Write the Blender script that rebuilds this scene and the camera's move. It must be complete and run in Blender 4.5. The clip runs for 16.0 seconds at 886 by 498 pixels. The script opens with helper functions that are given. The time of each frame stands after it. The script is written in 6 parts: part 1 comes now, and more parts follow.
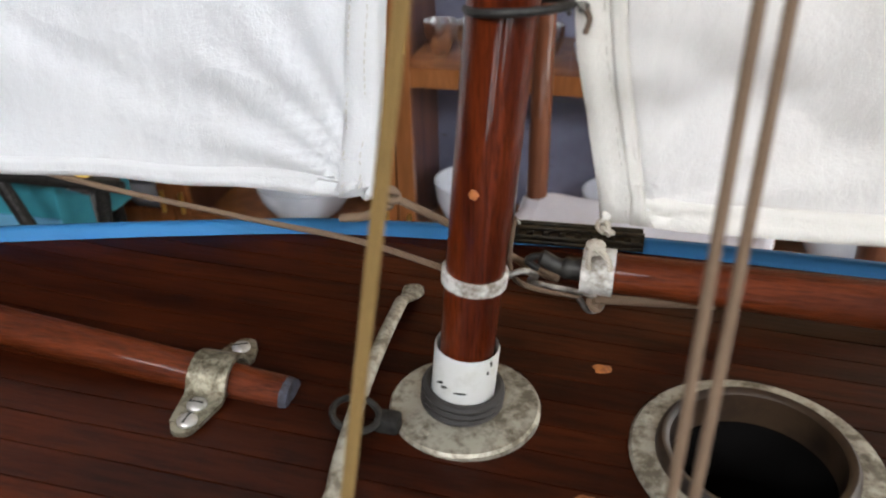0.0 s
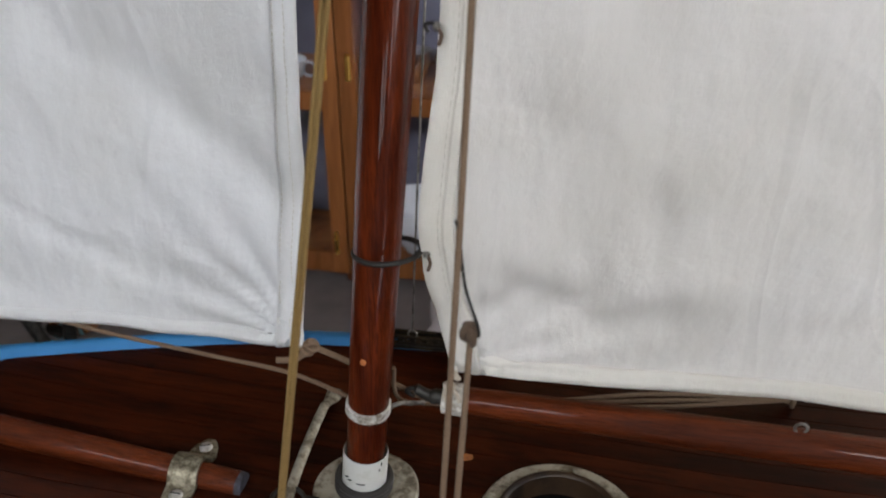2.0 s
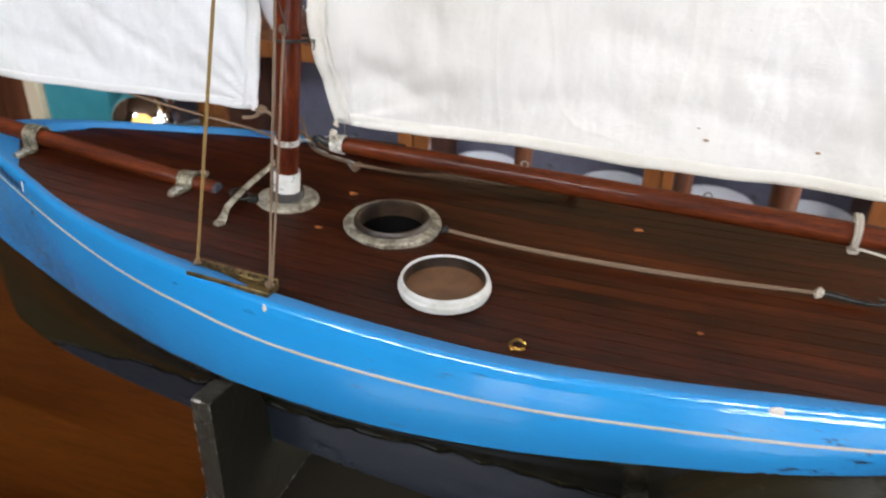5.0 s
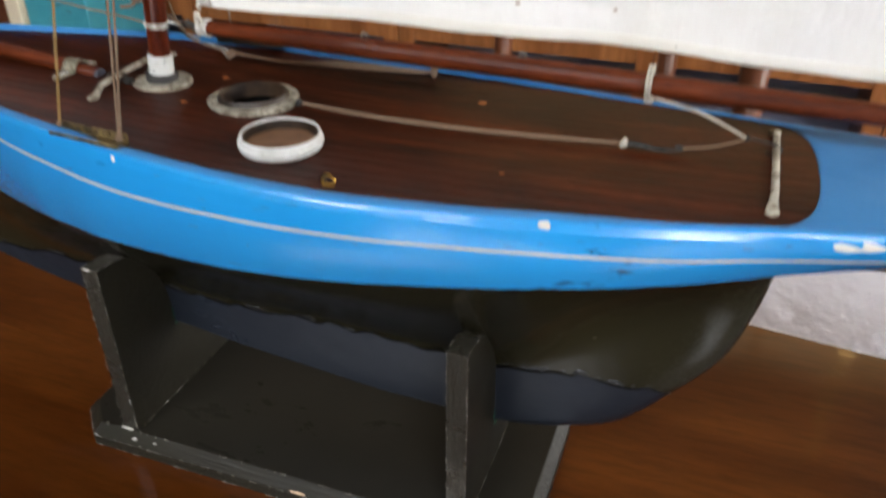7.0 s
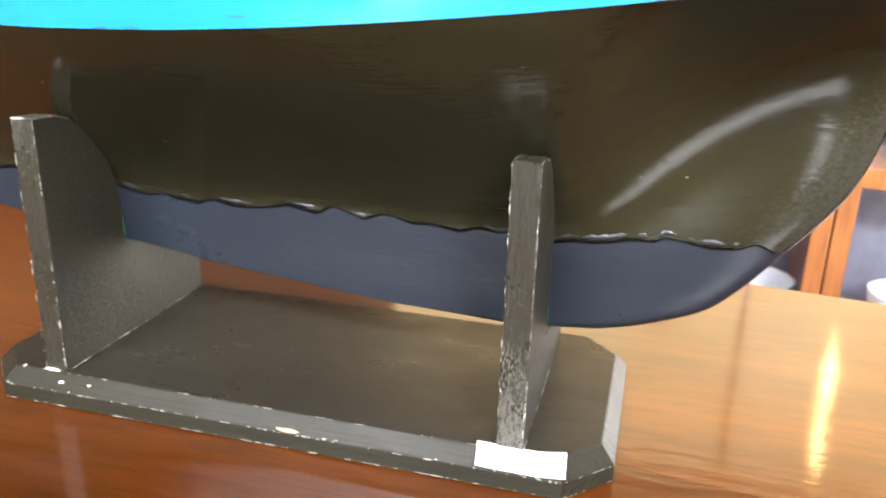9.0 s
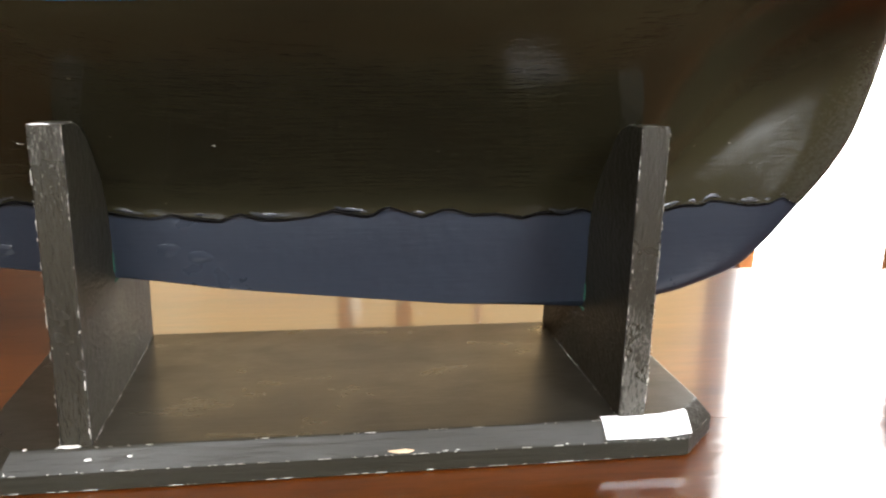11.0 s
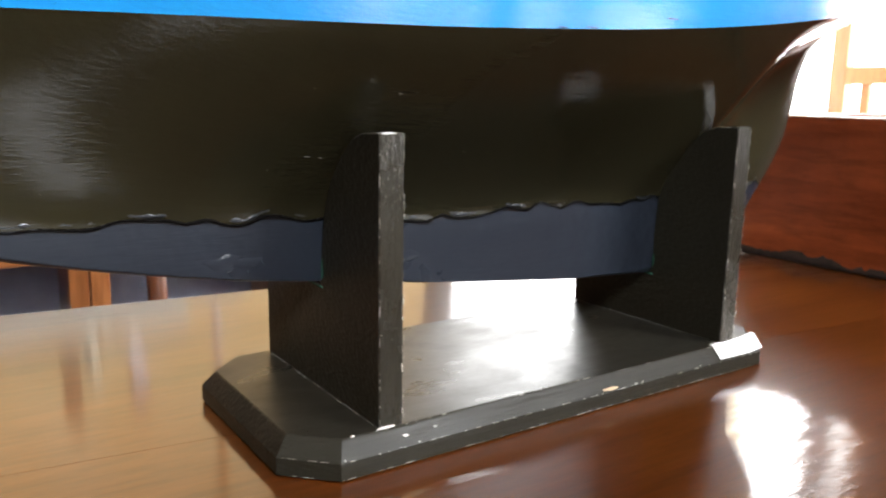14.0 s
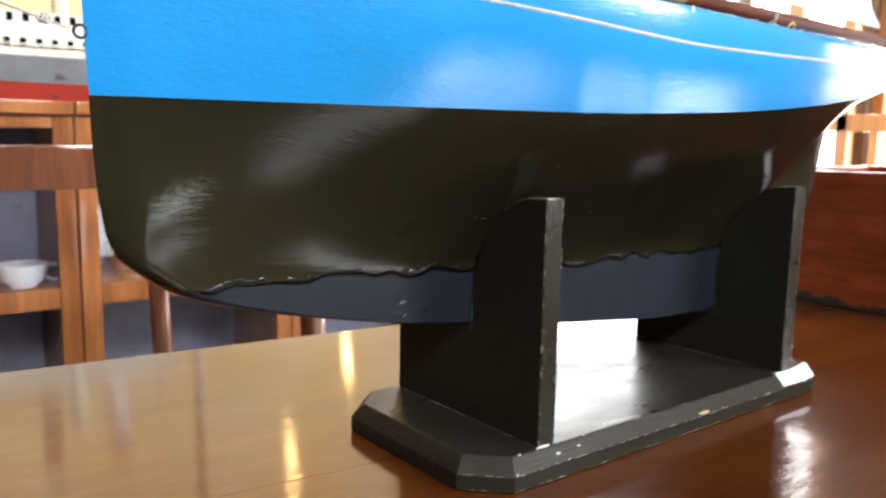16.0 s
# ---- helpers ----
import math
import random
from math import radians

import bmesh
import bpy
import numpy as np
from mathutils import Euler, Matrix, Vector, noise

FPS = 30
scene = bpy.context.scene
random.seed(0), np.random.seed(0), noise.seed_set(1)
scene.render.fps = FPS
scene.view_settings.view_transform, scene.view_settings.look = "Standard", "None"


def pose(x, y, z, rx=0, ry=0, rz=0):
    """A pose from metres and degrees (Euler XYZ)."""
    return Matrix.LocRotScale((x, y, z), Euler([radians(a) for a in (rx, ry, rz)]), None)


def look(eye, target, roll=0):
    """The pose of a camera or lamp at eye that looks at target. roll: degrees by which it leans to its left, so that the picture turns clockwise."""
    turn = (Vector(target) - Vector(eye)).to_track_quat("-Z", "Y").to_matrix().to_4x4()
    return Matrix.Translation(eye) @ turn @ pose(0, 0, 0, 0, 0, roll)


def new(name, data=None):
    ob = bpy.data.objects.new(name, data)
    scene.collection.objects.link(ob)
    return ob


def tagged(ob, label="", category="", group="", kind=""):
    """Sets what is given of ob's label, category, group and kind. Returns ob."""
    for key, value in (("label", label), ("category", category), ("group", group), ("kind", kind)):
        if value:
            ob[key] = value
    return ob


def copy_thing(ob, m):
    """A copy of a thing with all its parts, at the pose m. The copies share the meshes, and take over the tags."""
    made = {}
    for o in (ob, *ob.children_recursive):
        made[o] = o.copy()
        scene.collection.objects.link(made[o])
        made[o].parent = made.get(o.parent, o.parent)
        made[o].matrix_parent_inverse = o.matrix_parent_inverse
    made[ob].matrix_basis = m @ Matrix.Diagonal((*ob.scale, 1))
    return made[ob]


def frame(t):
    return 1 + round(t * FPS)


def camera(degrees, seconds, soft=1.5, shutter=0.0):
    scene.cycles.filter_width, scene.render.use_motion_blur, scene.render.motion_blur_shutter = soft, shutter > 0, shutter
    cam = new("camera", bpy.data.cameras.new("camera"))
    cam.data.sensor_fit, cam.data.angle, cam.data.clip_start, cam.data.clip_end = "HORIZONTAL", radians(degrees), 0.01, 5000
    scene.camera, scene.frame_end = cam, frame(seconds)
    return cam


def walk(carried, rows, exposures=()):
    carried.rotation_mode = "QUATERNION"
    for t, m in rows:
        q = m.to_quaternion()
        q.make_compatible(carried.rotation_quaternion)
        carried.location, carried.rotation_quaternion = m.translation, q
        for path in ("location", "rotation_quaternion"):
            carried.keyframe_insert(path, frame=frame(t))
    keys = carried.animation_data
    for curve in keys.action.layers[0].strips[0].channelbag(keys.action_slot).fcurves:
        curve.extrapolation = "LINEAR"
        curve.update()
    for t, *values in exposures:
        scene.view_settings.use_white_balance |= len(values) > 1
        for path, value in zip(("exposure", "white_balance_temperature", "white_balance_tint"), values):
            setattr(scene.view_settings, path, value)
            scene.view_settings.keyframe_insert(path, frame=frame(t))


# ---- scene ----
cam = camera(58.0, 16.0, 1.9, 0.4)
cam.data.dof.use_dof, cam.data.dof.focus_distance, cam.data.dof.aperture_fstop = True, 0.25, 30.0
PATH = [
    (0, (0.066, -0.073, 0.376), (-0.373, 1.613, -0.605), -1.4),
    (0.5, (0.065, -0.074, 0.382), (-0.37, 1.609, -0.607), -1.2),
    (1, (0.069, -0.075, 0.384), (-0.359, 1.614, -0.599), -1.0),
    (1.5, (0.088, -0.098, 0.421), (-0.278, 1.591, -0.587), -0.4),
    (2, (0.095, -0.117, 0.452), (-0.232, 1.598, -0.524), -0.1),
    (2.5, (0.094, -0.141, 0.469), (-0.188, 1.612, -0.451), 0.2),
    (3, (0.108, -0.17, 0.476), (-0.379, 1.546, -0.429), -1.9),
    (3.5, (0.128, -0.206, 0.46), (-0.544, 1.399, -0.526), -3.6),
    (4, (0.169, -0.235, 0.448), (-0.568, 1.304, -0.595), -3.2),
    (4.5, (0.211, -0.258, 0.451), (-0.452, 1.351, -0.534), -0.1),
    (4.7, (0.223, -0.271, 0.454), (-0.32, 1.383, -0.531), 1.6),
    (6.8, (0.355, -0.32, 0.452), (-0.233, 1.275, -0.602), -0.2),
    (7, (0.355, -0.317, 0.417), (-0.23, 1.294, -0.614), -0.0),
    (7.5, (0.345, -0.303, 0.334), (-0.288, 1.323, -0.644), 0.2),
    (8, (0.325, -0.3, 0.28), (-0.251, 1.392, -0.618), 2.1),
    (8.5, (0.315, -0.3, 0.256), (-0.289, 1.41, -0.587), 1.1),
    (9, (0.296, -0.311, 0.221), (-0.186, 1.517, -0.432), 1.7),
    (9.2, (0.289, -0.309, 0.211), (-0.161, 1.535, -0.418), 1.5),
    (11.3, (0.076, -0.32, 0.182), (0.497, 1.577, -0.293), 1.2),
    (11.5, (0.058, -0.314, 0.183), (0.544, 1.569, -0.281), 1.2),
    (12, (0.019, -0.305, 0.18), (0.669, 1.527, -0.287), 1.2),
    (12.5, (-0.022, -0.305, 0.171), (0.771, 1.465, -0.315), 1.7),
    (13, (-0.069, -0.302, 0.169), (0.877, 1.393, -0.313), 1.7),
    (13.5, (-0.123, -0.302, 0.171), (0.914, 1.357, -0.246), 1.3),
    (14, (-0.168, -0.297, 0.167), (0.931, 1.33, -0.213), 0.8),
    (14.5, (-0.208, -0.295, 0.168), (0.925, 1.311, -0.204), 0.6),
    (15, (-0.262, -0.288, 0.174), (0.855, 1.334, -0.174), 0.2),
    (15.5, (-0.287, -0.287, 0.178), (0.84, 1.328, -0.168), 0.8),
    (16, (-0.291, -0.29, 0.181), (0.92, 1.278, -0.096), 0.9),
]
EXPOSE = [(0.0, -0.52), (0.5, -0.5), (1.0, -0.46), (1.5, -0.75), (2.0, -1.18), (2.5, -1.52), (3.0, -1.66), (3.5, -1.53), (4.0, -0.75), (4.5, -0.42), (7.0, -0.42), (7.5, 0.15), (8.0, 1.15), (8.5, 1.55), (9.0, 1.65), (11.5, 0.75), (12.5, 0.7), (14.5, 0.58), (16.0, 0.46)]
walk(cam, [(t, look(eye, target, roll)) for t, eye, target, roll in PATH], EXPOSE)

# world, sun and window light
world = bpy.data.worlds.new("sky")
scene.world = world
world.use_nodes = True
wn = world.node_tree
sky = wn.nodes.new("ShaderNodeTexSky")
sky.sky_type, sky.sun_disc = 'NISHITA', False
sky.sun_elevation, sky.sun_rotation = radians(48), radians(70)
wn.links.new(sky.outputs[0], wn.nodes["Background"].inputs[0])
wn.nodes["Background"].inputs[1].default_value = 0.12


def window_light(name, where, target, sx, sy, watts, colour):
    la = bpy.data.lights.new(name, 'AREA')
    la.shape, la.size, la.size_y, la.energy, la.color = 'RECTANGLE', sx, sy, watts, colour
    ob = new(name, la)
    ob.matrix_world = look(where, target)
    return ob


sun = bpy.data.lights.new("sun", 'SUN')
sun.energy, sun.angle, sun.color = 2.5, radians(0.5), (1, 0.95, 0.88)
new("sun", sun).matrix_world = look((5, 2.2, 6.5), (0, 0, 0))

window_light("east_opening_light", (3.28, 0.39, 0.15), (0, 0.39, 0.15), 1.96, 1.68, 85, (1, 0.99, 0.98))
window_light("tall_opening_light", (3.28, 1.75, 0.25), (0, 1.75, 0.25), 0.58, 1.86, 29, (1, 0.99, 0.98))
window_light("tall_opening_light", (3.28, 1.885, 1.56), (0, 1.885, 1.56), 0.31, 0.70, 6, (1, 0.99, 0.98))
window_light("tall_opening_light", (3.28, 1.515, 1.56), (0, 1.515, 1.56), 0.11, 0.70, 1.0, (1, 0.99, 0.98))
window_light("veranda_light", (2.42, 2.17, 0.85), (2.42, 0, 0.85), 1.6, 2.0, 26, (1, 0.99, 0.98))
# south windows are out of view; places chosen to light sails and hull
window_light("south_window_light", (1.75, -2.28, 2.0), (1.75, 0, 2.0), 1.26, 0.66, 165, (0.91, 0.945, 1))
window_light("south_window_light", (-0.60, -2.28, 2.0), (-0.60, 0, 2.0), 1.36, 0.66, 122, (0.91, 0.945, 1))

# ---- materials ----


def mat(name, base, rough=0.5, metal=0.0, coat=0.0, coat_rough=0.05, spec=0.5):
    m = bpy.data.materials.new(name)
    m.use_nodes = True
    b = m.node_tree.nodes["Principled BSDF"]
    b.inputs["Base Color"].default_value = (*base, 1)
    b.inputs["Roughness"].default_value = rough
    b.inputs["Metallic"].default_value = metal
    b.inputs["Coat Weight"].default_value = coat
    b.inputs["Coat Roughness"].default_value = coat_rough
    b.inputs["Specular IOR Level"].default_value = spec
    return m


def nd(m, kind, **kw):
    n = m.node_tree.nodes.new(kind)
    for k, v in kw.items():
        n.inputs[k.replace("_", " ")].default_value = v
    return n


def lk(m, a, b):
    m.node_tree.links.new(a, b)


def coords(m, scale=(1, 1, 1), rot=(0, 0, 0)):
    tc = m.node_tree.nodes.new("ShaderNodeTexCoord")
    mp = nd(m, "ShaderNodeMapping", Scale=scale, Rotation=rot)
    lk(m, tc.outputs["Object"], mp.inputs["Vector"])
    return mp.outputs[0]


def ramp(m, fac, stops):
    r = m.node_tree.nodes.new("ShaderNodeValToRGB")
    e = r.color_ramp.elements
    while len(e) < len(stops):
        e.new(0.5)
    for el, (p, c) in zip(e, stops):
        el.position, el.color = p, (*c, 1) if len(c) == 3 else c
    lk(m, fac, r.inputs[0])
    return r.outputs[0]


def noise_of(m, scale, detail=4, rough=0.55, vec=None, dist=0.0):
    n = nd(m, "ShaderNodeTexNoise", Scale=scale, Detail=detail, Roughness=rough, Distortion=dist)
    if vec is not None:
        lk(m, vec, n.inputs["Vector"])
    return n.outputs["Fac"]


def mix(m, fac, a, b, blend='MIX'):
    n = m.node_tree.nodes.new("ShaderNodeMix")
    n.data_type, n.blend_type = 'RGBA', blend
    for s, v in ((0, fac), (6, a), (7, b)):
        if isinstance(v, (int, float)):
            n.inputs[s].default_value = v
        elif isinstance(v, tuple):
            n.inputs[s].default_value = (*v, 1)
        else:
            lk(m, v, n.inputs[s])
    return n.outputs[2]


def bsdf(m):
    return m.node_tree.nodes["Principled BSDF"]


def base_from(m, col):
    lk(m, col, bsdf(m).inputs["Base Color"])


def bump(m, height, strength, distance):
    b = nd(m, "ShaderNodeBump", Strength=strength, Distance=distance)
    lk(m, height, b.inputs["Height"])
    lk(m, b.outputs[0], bsdf(m).inputs["Normal"])
    return b


def rough_from(m, fac, lo, hi):
    n = nd(m, "ShaderNodeMapRange", To_Min=lo, To_Max=hi)
    lk(m, fac, n.inputs["Value"])
    lk(m, n.outputs[0], bsdf(m).inputs["Roughness"])


def paint(name, base, dark, rough=0.22, scratch=(0.05, 0.05, 0.04), amount=0.62, brush=(6, 60, 60), coat=0.0, relief=0.32, spec=0.5, lumps=0.45, stroke=(22, 90, 90)):
    """Brushed gloss paint with scuffs."""
    m = mat(name, base, rough, coat=coat, spec=spec)
    v = coords(m)
    big = noise_of(m, 14, 5, 0.6, v)
    col = mix(m, ramp(m, big, [(0.35, (0, 0, 0)), (0.75, (1, 1, 1))]), base, dark)
    streak = noise_of(m, 1.0, 6, 0.7, coords(m, stroke))
    spot = noise_of(m, 9, 3, 0.5, v)
    both = nd(m, "ShaderNodeMath")
    both.operation = 'MULTIPLY'
    lk(m, streak, both.inputs[0])
    lk(m, spot, both.inputs[1])
    fac = ramp(m, both.outputs[0], [(amount * 0.62, (0, 0, 0)), (amount * 0.66, (1, 1, 1))])
    base_from(m, mix(m, fac, col, scratch) if amount < 0.9 else col)
    br = noise_of(m, 1.0, 4, 0.6, coords(m, [b * 9 for b in brush]))
    lump = noise_of(m, 55, 2, 0.5, v)
    h = mix(m, lumps, br, lump)
    bump(m, h, relief, 0.002)
    if coat:
        lk(m, bsdf(m).inputs["Normal"].links[0].from_socket, bsdf(m).inputs["Coat Normal"])
    rough_from(m, big, rough * 0.7, rough * 1.5)
    return m


def wood(name, dark, light, scale=(1, 1, 1), rough=0.3, coat=0.6, ring=26.0, strength=0.15, random=0.0, coat_rough=0.06, grain_dist=0.0004, spec=0.1, fibre=0.55, stain=0.0, smudge=0.0):
    """Varnished wood whose grain runs along x before the scale is applied."""
    m = mat(name, light, rough, coat=coat, coat_rough=coat_rough)
    v = coords(m, scale)
    if random:
        info = m.node_tree.nodes.new("ShaderNodeObjectInfo")
        add = m.node_tree.nodes.new("ShaderNodeVectorMath")
        mul = nd(m, "ShaderNodeMath")
        mul.operation = 'MULTIPLY'
        mul.inputs[1].default_value = 7.0
        lk(m, info.outputs["Random"], mul.inputs[0])
        lk(m, v, add.inputs[0])
        lk(m, mul.outputs[0], add.inputs[1])
        v = add.outputs[0]
    fig = noise_of(m, ring * 0.25, 4, 0.55, v, 0.6)
    fib = noise_of(m, ring * 2.2, 6, 0.65, v, 0.2)
    c1 = ramp(m, fig, [(0.3, dark), (0.7, light)])
    c2 = ramp(m, fib, [(0.36, tuple(d * 0.35 for d in dark)), (0.56, (1, 1, 1))])
    col = mix(m, fibre, c1, c2, 'MULTIPLY')
    if stain:
        worn = ramp(m, noise_of(m, 13, 5, 0.65, coords(m, (0.6, 1, 1)), 0.5), [(0.33, (0.35, 0.3, 0.28)), (0.5, (0.85, 0.82, 0.8)), (0.68, (1.25, 1.2, 1.1))])
        col = mix(m, stain, col, worn, 'MULTIPLY')
    if smudge:
        sm = nd(m, "ShaderNodeMapRange", From_Min=0.35, From_Max=0.75, To_Min=coat_rough * 0.6, To_Max=smudge)
        lk(m, noise_of(m, 9, 7, 0.72, coords(m, (0.5, 1.3, 1)), 0.4), sm.inputs["Value"])
        lk(m, sm.outputs[0], bsdf(m).inputs["Coat Roughness"])
        # varnish laid on by hand: slight waves and brush lines
        wave = noise_of(m, 1.0, 5, 0.62, coords(m, (22, 110, 40)), 0.3)
        cb = nd(m, "ShaderNodeBump", Strength=0.26, Distance=0.0006)
        lk(m, wave, cb.inputs["Height"])
        lk(m, cb.outputs[0], bsdf(m).inputs["Coat Normal"])
    if random:
        r = nd(m, "ShaderNodeMapRange", To_Min=1 - random, To_Max=1 + random)
        lk(m, info.outputs["Random"], r.inputs["Value"])
        hs = nd(m, "ShaderNodeHueSaturation")
        lk(m, col, hs.inputs["Color"])
        lk(m, r.outputs[0], hs.inputs["Value"])
        col = hs.outputs[0]
    base_from(m, col)
    bsdf(m).inputs["Specular IOR Level"].default_value = spec
    bump(m, fib, strength, grain_dist)
    return m


GRAIN_Z = (14, 14, 1.2)

blue = paint("blue_gloss_paint", (0.013, 0.236, 0.55), (0.010, 0.206, 0.49), 0.2, (0.012, 0.045, 0.08), 0.565, coat=0.9, relief=0.22)
blue_deck = paint("weathered_blue_paint", (0.030, 0.165, 0.36), (0.026, 0.135, 0.30), 0.5, (0.03, 0.06, 0.09), 0.58, relief=0.3, spec=0.2)
olive = paint("olive_black_paint", (0.0185, 0.0162, 0.0080), (0.0138, 0.0120, 0.0064), 0.11, (0.07, 0.066, 0.055), 0.78, relief=0.16, spec=0.3, lumps=0.6)


def stern_sheen(m):
    """Grey scuff strokes along the rising edge of the stern, with its sheen painted in."""
    tc = m.node_tree.nodes.new("ShaderNodeTexCoord")
    dot = m.node_tree.nodes.new("ShaderNodeVectorMath")
    dot.operation = 'DOT_PRODUCT'
    lk(m, tc.outputs["Object"], dot.inputs[0])
    dot.inputs[1].default_value = (1, 0, -0.55)
    r = nd(m, "ShaderNodeMapRange", From_Min=0.168, From_Max=0.212, To_Min=0.0, To_Max=0.45)
    lk(m, dot.outputs["Value"], r.inputs["Value"])
    n = noise_of(m, 1.0, 5, 0.7, coords(m, (420, 420, 700), (0, -0.95, 0)))
    add = nd(m, "ShaderNodeMath")
    lk(m, r.outputs[0], add.inputs[0])
    lk(m, n, add.inputs[1])
    fac = ramp(m, add.outputs[0], [(0.70, (0, 0, 0)), (1.12, (0.8, 0.8, 0.8))])
    old = bsdf(m).inputs["Base Color"].links[0].from_socket
    base_from(m, mix(m, fac, old, (0.034, 0.032, 0.025)))
    was = bsdf(m).inputs["Roughness"].links[0].from_socket
    lk(m, mix(m, r.outputs[0], was, (0.20, 0.20, 0.20)), bsdf(m).inputs["Roughness"])


stern_sheen(olive)
slate = paint("slate_lead_paint", (0.0140, 0.0174, 0.0240), (0.0112, 0.0140, 0.0198), 0.27, (0.04, 0.05, 0.065), 0.95, relief=0.6, spec=0.38, lumps=0.8)
stripe_white = paint("cream_line_paint", (0.44, 0.40, 0.32), (0.33, 0.29, 0.22), 0.4, (0.2, 0.2, 0.17), 0.66)
chip_white = mat("bare_filler", (0.58, 0.56, 0.5), 0.7)
# pale strokes paint in the glint on the brushed ridges of the front edges
stand_paint = paint("stand_olive_paint", (0.024, 0.0213, 0.0140), (0.016, 0.0141, 0.0098), 0.24, (0.085, 0.08, 0.066), 0.48, brush=(60, 60, 14), relief=1.0, lumps=0.12, stroke=(1100, 1100, 330))
base_paint = paint("base_olive_paint", (0.0210, 0.0188, 0.0125), (0.0150, 0.0133, 0.0090), 0.36, (0.06, 0.056, 0.047), 0.74, brush=(2.5, 34, 50), relief=0.55, lumps=0.3, spec=0.2)
base_top_paint = paint("base_top_paint", (0.018, 0.0161, 0.0118), (0.0128, 0.0116, 0.0088), 0.36, (0.06, 0.056, 0.048), 0.95, relief=0.16, lumps=0.75, spec=0.2)
rough_from(base_top_paint, ramp(base_top_paint, noise_of(base_top_paint, 26, 6, 0.68, coords(base_top_paint, (0.6, 1.2, 1)), 0.5), [(0.25, (0, 0, 0)), (0.75, (1, 1, 1))]), 0.2, 0.46)
deck_wood = wood("deck_mahogany", (0.0165, 0.0028, 0.0007), (0.067, 0.0128, 0.0026), (1.2, 9, 9), 0.46, 0.05, 22, 0.3, 0.14, 0.18, fibre=0.55, stain=1.0)
bsdf(deck_wood).inputs["Specular IOR Level"].default_value = 0.12
mast_wood = wood("mast_varnished_wood", (0.042, 0.006, 0.002), (0.14, 0.024, 0.006), (13, 13, 1.0), 0.28, 0.6, 60, 0.4)
boom_wood = wood("boom_varnished_wood", (0.040, 0.0075, 0.002), (0.135, 0.027, 0.007), (1.0, 13, 13), 0.40, 0.12, 60, 0.7, grain_dist=0.0006)
table_wood = wood("table_varnished_wood", (0.054, 0.0132, 0.0019), (0.098, 0.0275, 0.0040), (1.2, 9, 9), 0.3, 1.0, 11, 0.18, 0.06, 0.045, fibre=0.26, stain=0.26, smudge=0.11)
box_wood = wood("red_hardwood", (0.11, 0.02, 0.006), (0.27, 0.06, 0.018), (9, 1.2, 9), 0.42, 0.35, 7, 0.15, coat_rough=0.2, fibre=0.3, stain=0.4)
cabinet_wood = wood("cabinet_teak", (0.16, 0.05, 0.015), (0.36, 0.14, 0.045), GRAIN_Z, 0.4, 0.4, 3.5, 0.1, 0.1, fibre=0.2)
chair_wood = wood("chair_dark_wood", (0.07, 0.022, 0.01), (0.18, 0.065, 0.03), GRAIN_Z, 0.35, 0.5, 4, 0.1, fibre=0.25)
chair_light = wood("chair_orange_wood", (0.26, 0.11, 0.035), (0.45, 0.21, 0.075), GRAIN_Z, 0.4, 0.4, 4, 0.1, fibre=0.25)


def metal_mat(name, light, dark, rough=0.45, metal=0.85, scale=300, cut=0.5):
    m = mat(name, light, rough, metal)
    v = coords(m)
    a = noise_of(m, scale, 6, 0.7, v)
    b = noise_of(m, scale * 0.3, 3, 0.6, v)
    base_from(m, mix(m, ramp(m, mix(m, 0.5, a, b), [(cut - 0.06, (0, 0, 0)), (cut + 0.08, (1, 1, 1))]), light, dark))
    rough_from(m, b, rough * 0.7, min(1, rough * 1.6))
    bump(m, a, 0.35, 0.0003)
    return m


alu = metal_mat("tarnished_grey_metal", (0.42, 0.39, 0.31), (0.145, 0.122, 0.085), 0.5, 0.5, 420, 0.5)
tin = metal_mat("tinned_strap_metal", (0.35, 0.32, 0.235), (0.10, 0.082, 0.05), 0.4, 0.7, 620, 0.5)
brass = metal_mat("dull_brass", (0.19, 0.13, 0.05), (0.06, 0.043, 0.02), 0.5, 0.8, 420, 0.5)
bright_brass = metal_mat("bright_brass", (0.75, 0.48, 0.12), (0.5, 0.3, 0.08), 0.25, 1.0, 60, 0.6)
steel = metal_mat("old_steel_wire", (0.4, 0.39, 0.36), (0.16, 0.15, 0.13), 0.35, 0.9, 500, 0.5)
black_iron = metal_mat("blackened_iron", (0.04, 0.038, 0.034), (0.015, 0.014, 0.013), 0.5, 0.6, 400, 0.5)
band_metal = metal_mat("flaking_white_band", (0.62, 0.6, 0.55), (0.2, 0.17, 0.13), 0.6, 0.2, 420, 0.5)
collar_white = metal_mat("white_enamel", (0.52, 0.52, 0.49), (0.36, 0.35, 0.30), 0.4, 0.0, 110, 0.58)
bronze_inner = metal_mat("varnished_bronze", (0.034, 0.020, 0.011), (0.010, 0.006, 0.0038), 0.36, 0.0, 160, 0.5)
screw_steel = metal_mat("bright_screw_steel", (0.62, 0.61, 0.57), (0.34, 0.32, 0.27), 0.32, 0.8, 700, 0.55)
chrome = mat("chrome", (0.7, 0.7, 0.7), 0.08, 1.0)
rubber = mat("dark_rubber", (0.022, 0.0195, 0.018), 0.55)
# near-black that stands in for the shade in openings and gaps
shade_black = mat("shade_black_fill", (0.003, 0.0026, 0.0024), 0.9, spec=0.05)
black_leather = mat("black_leather", (0.02, 0.018, 0.017), 0.55)
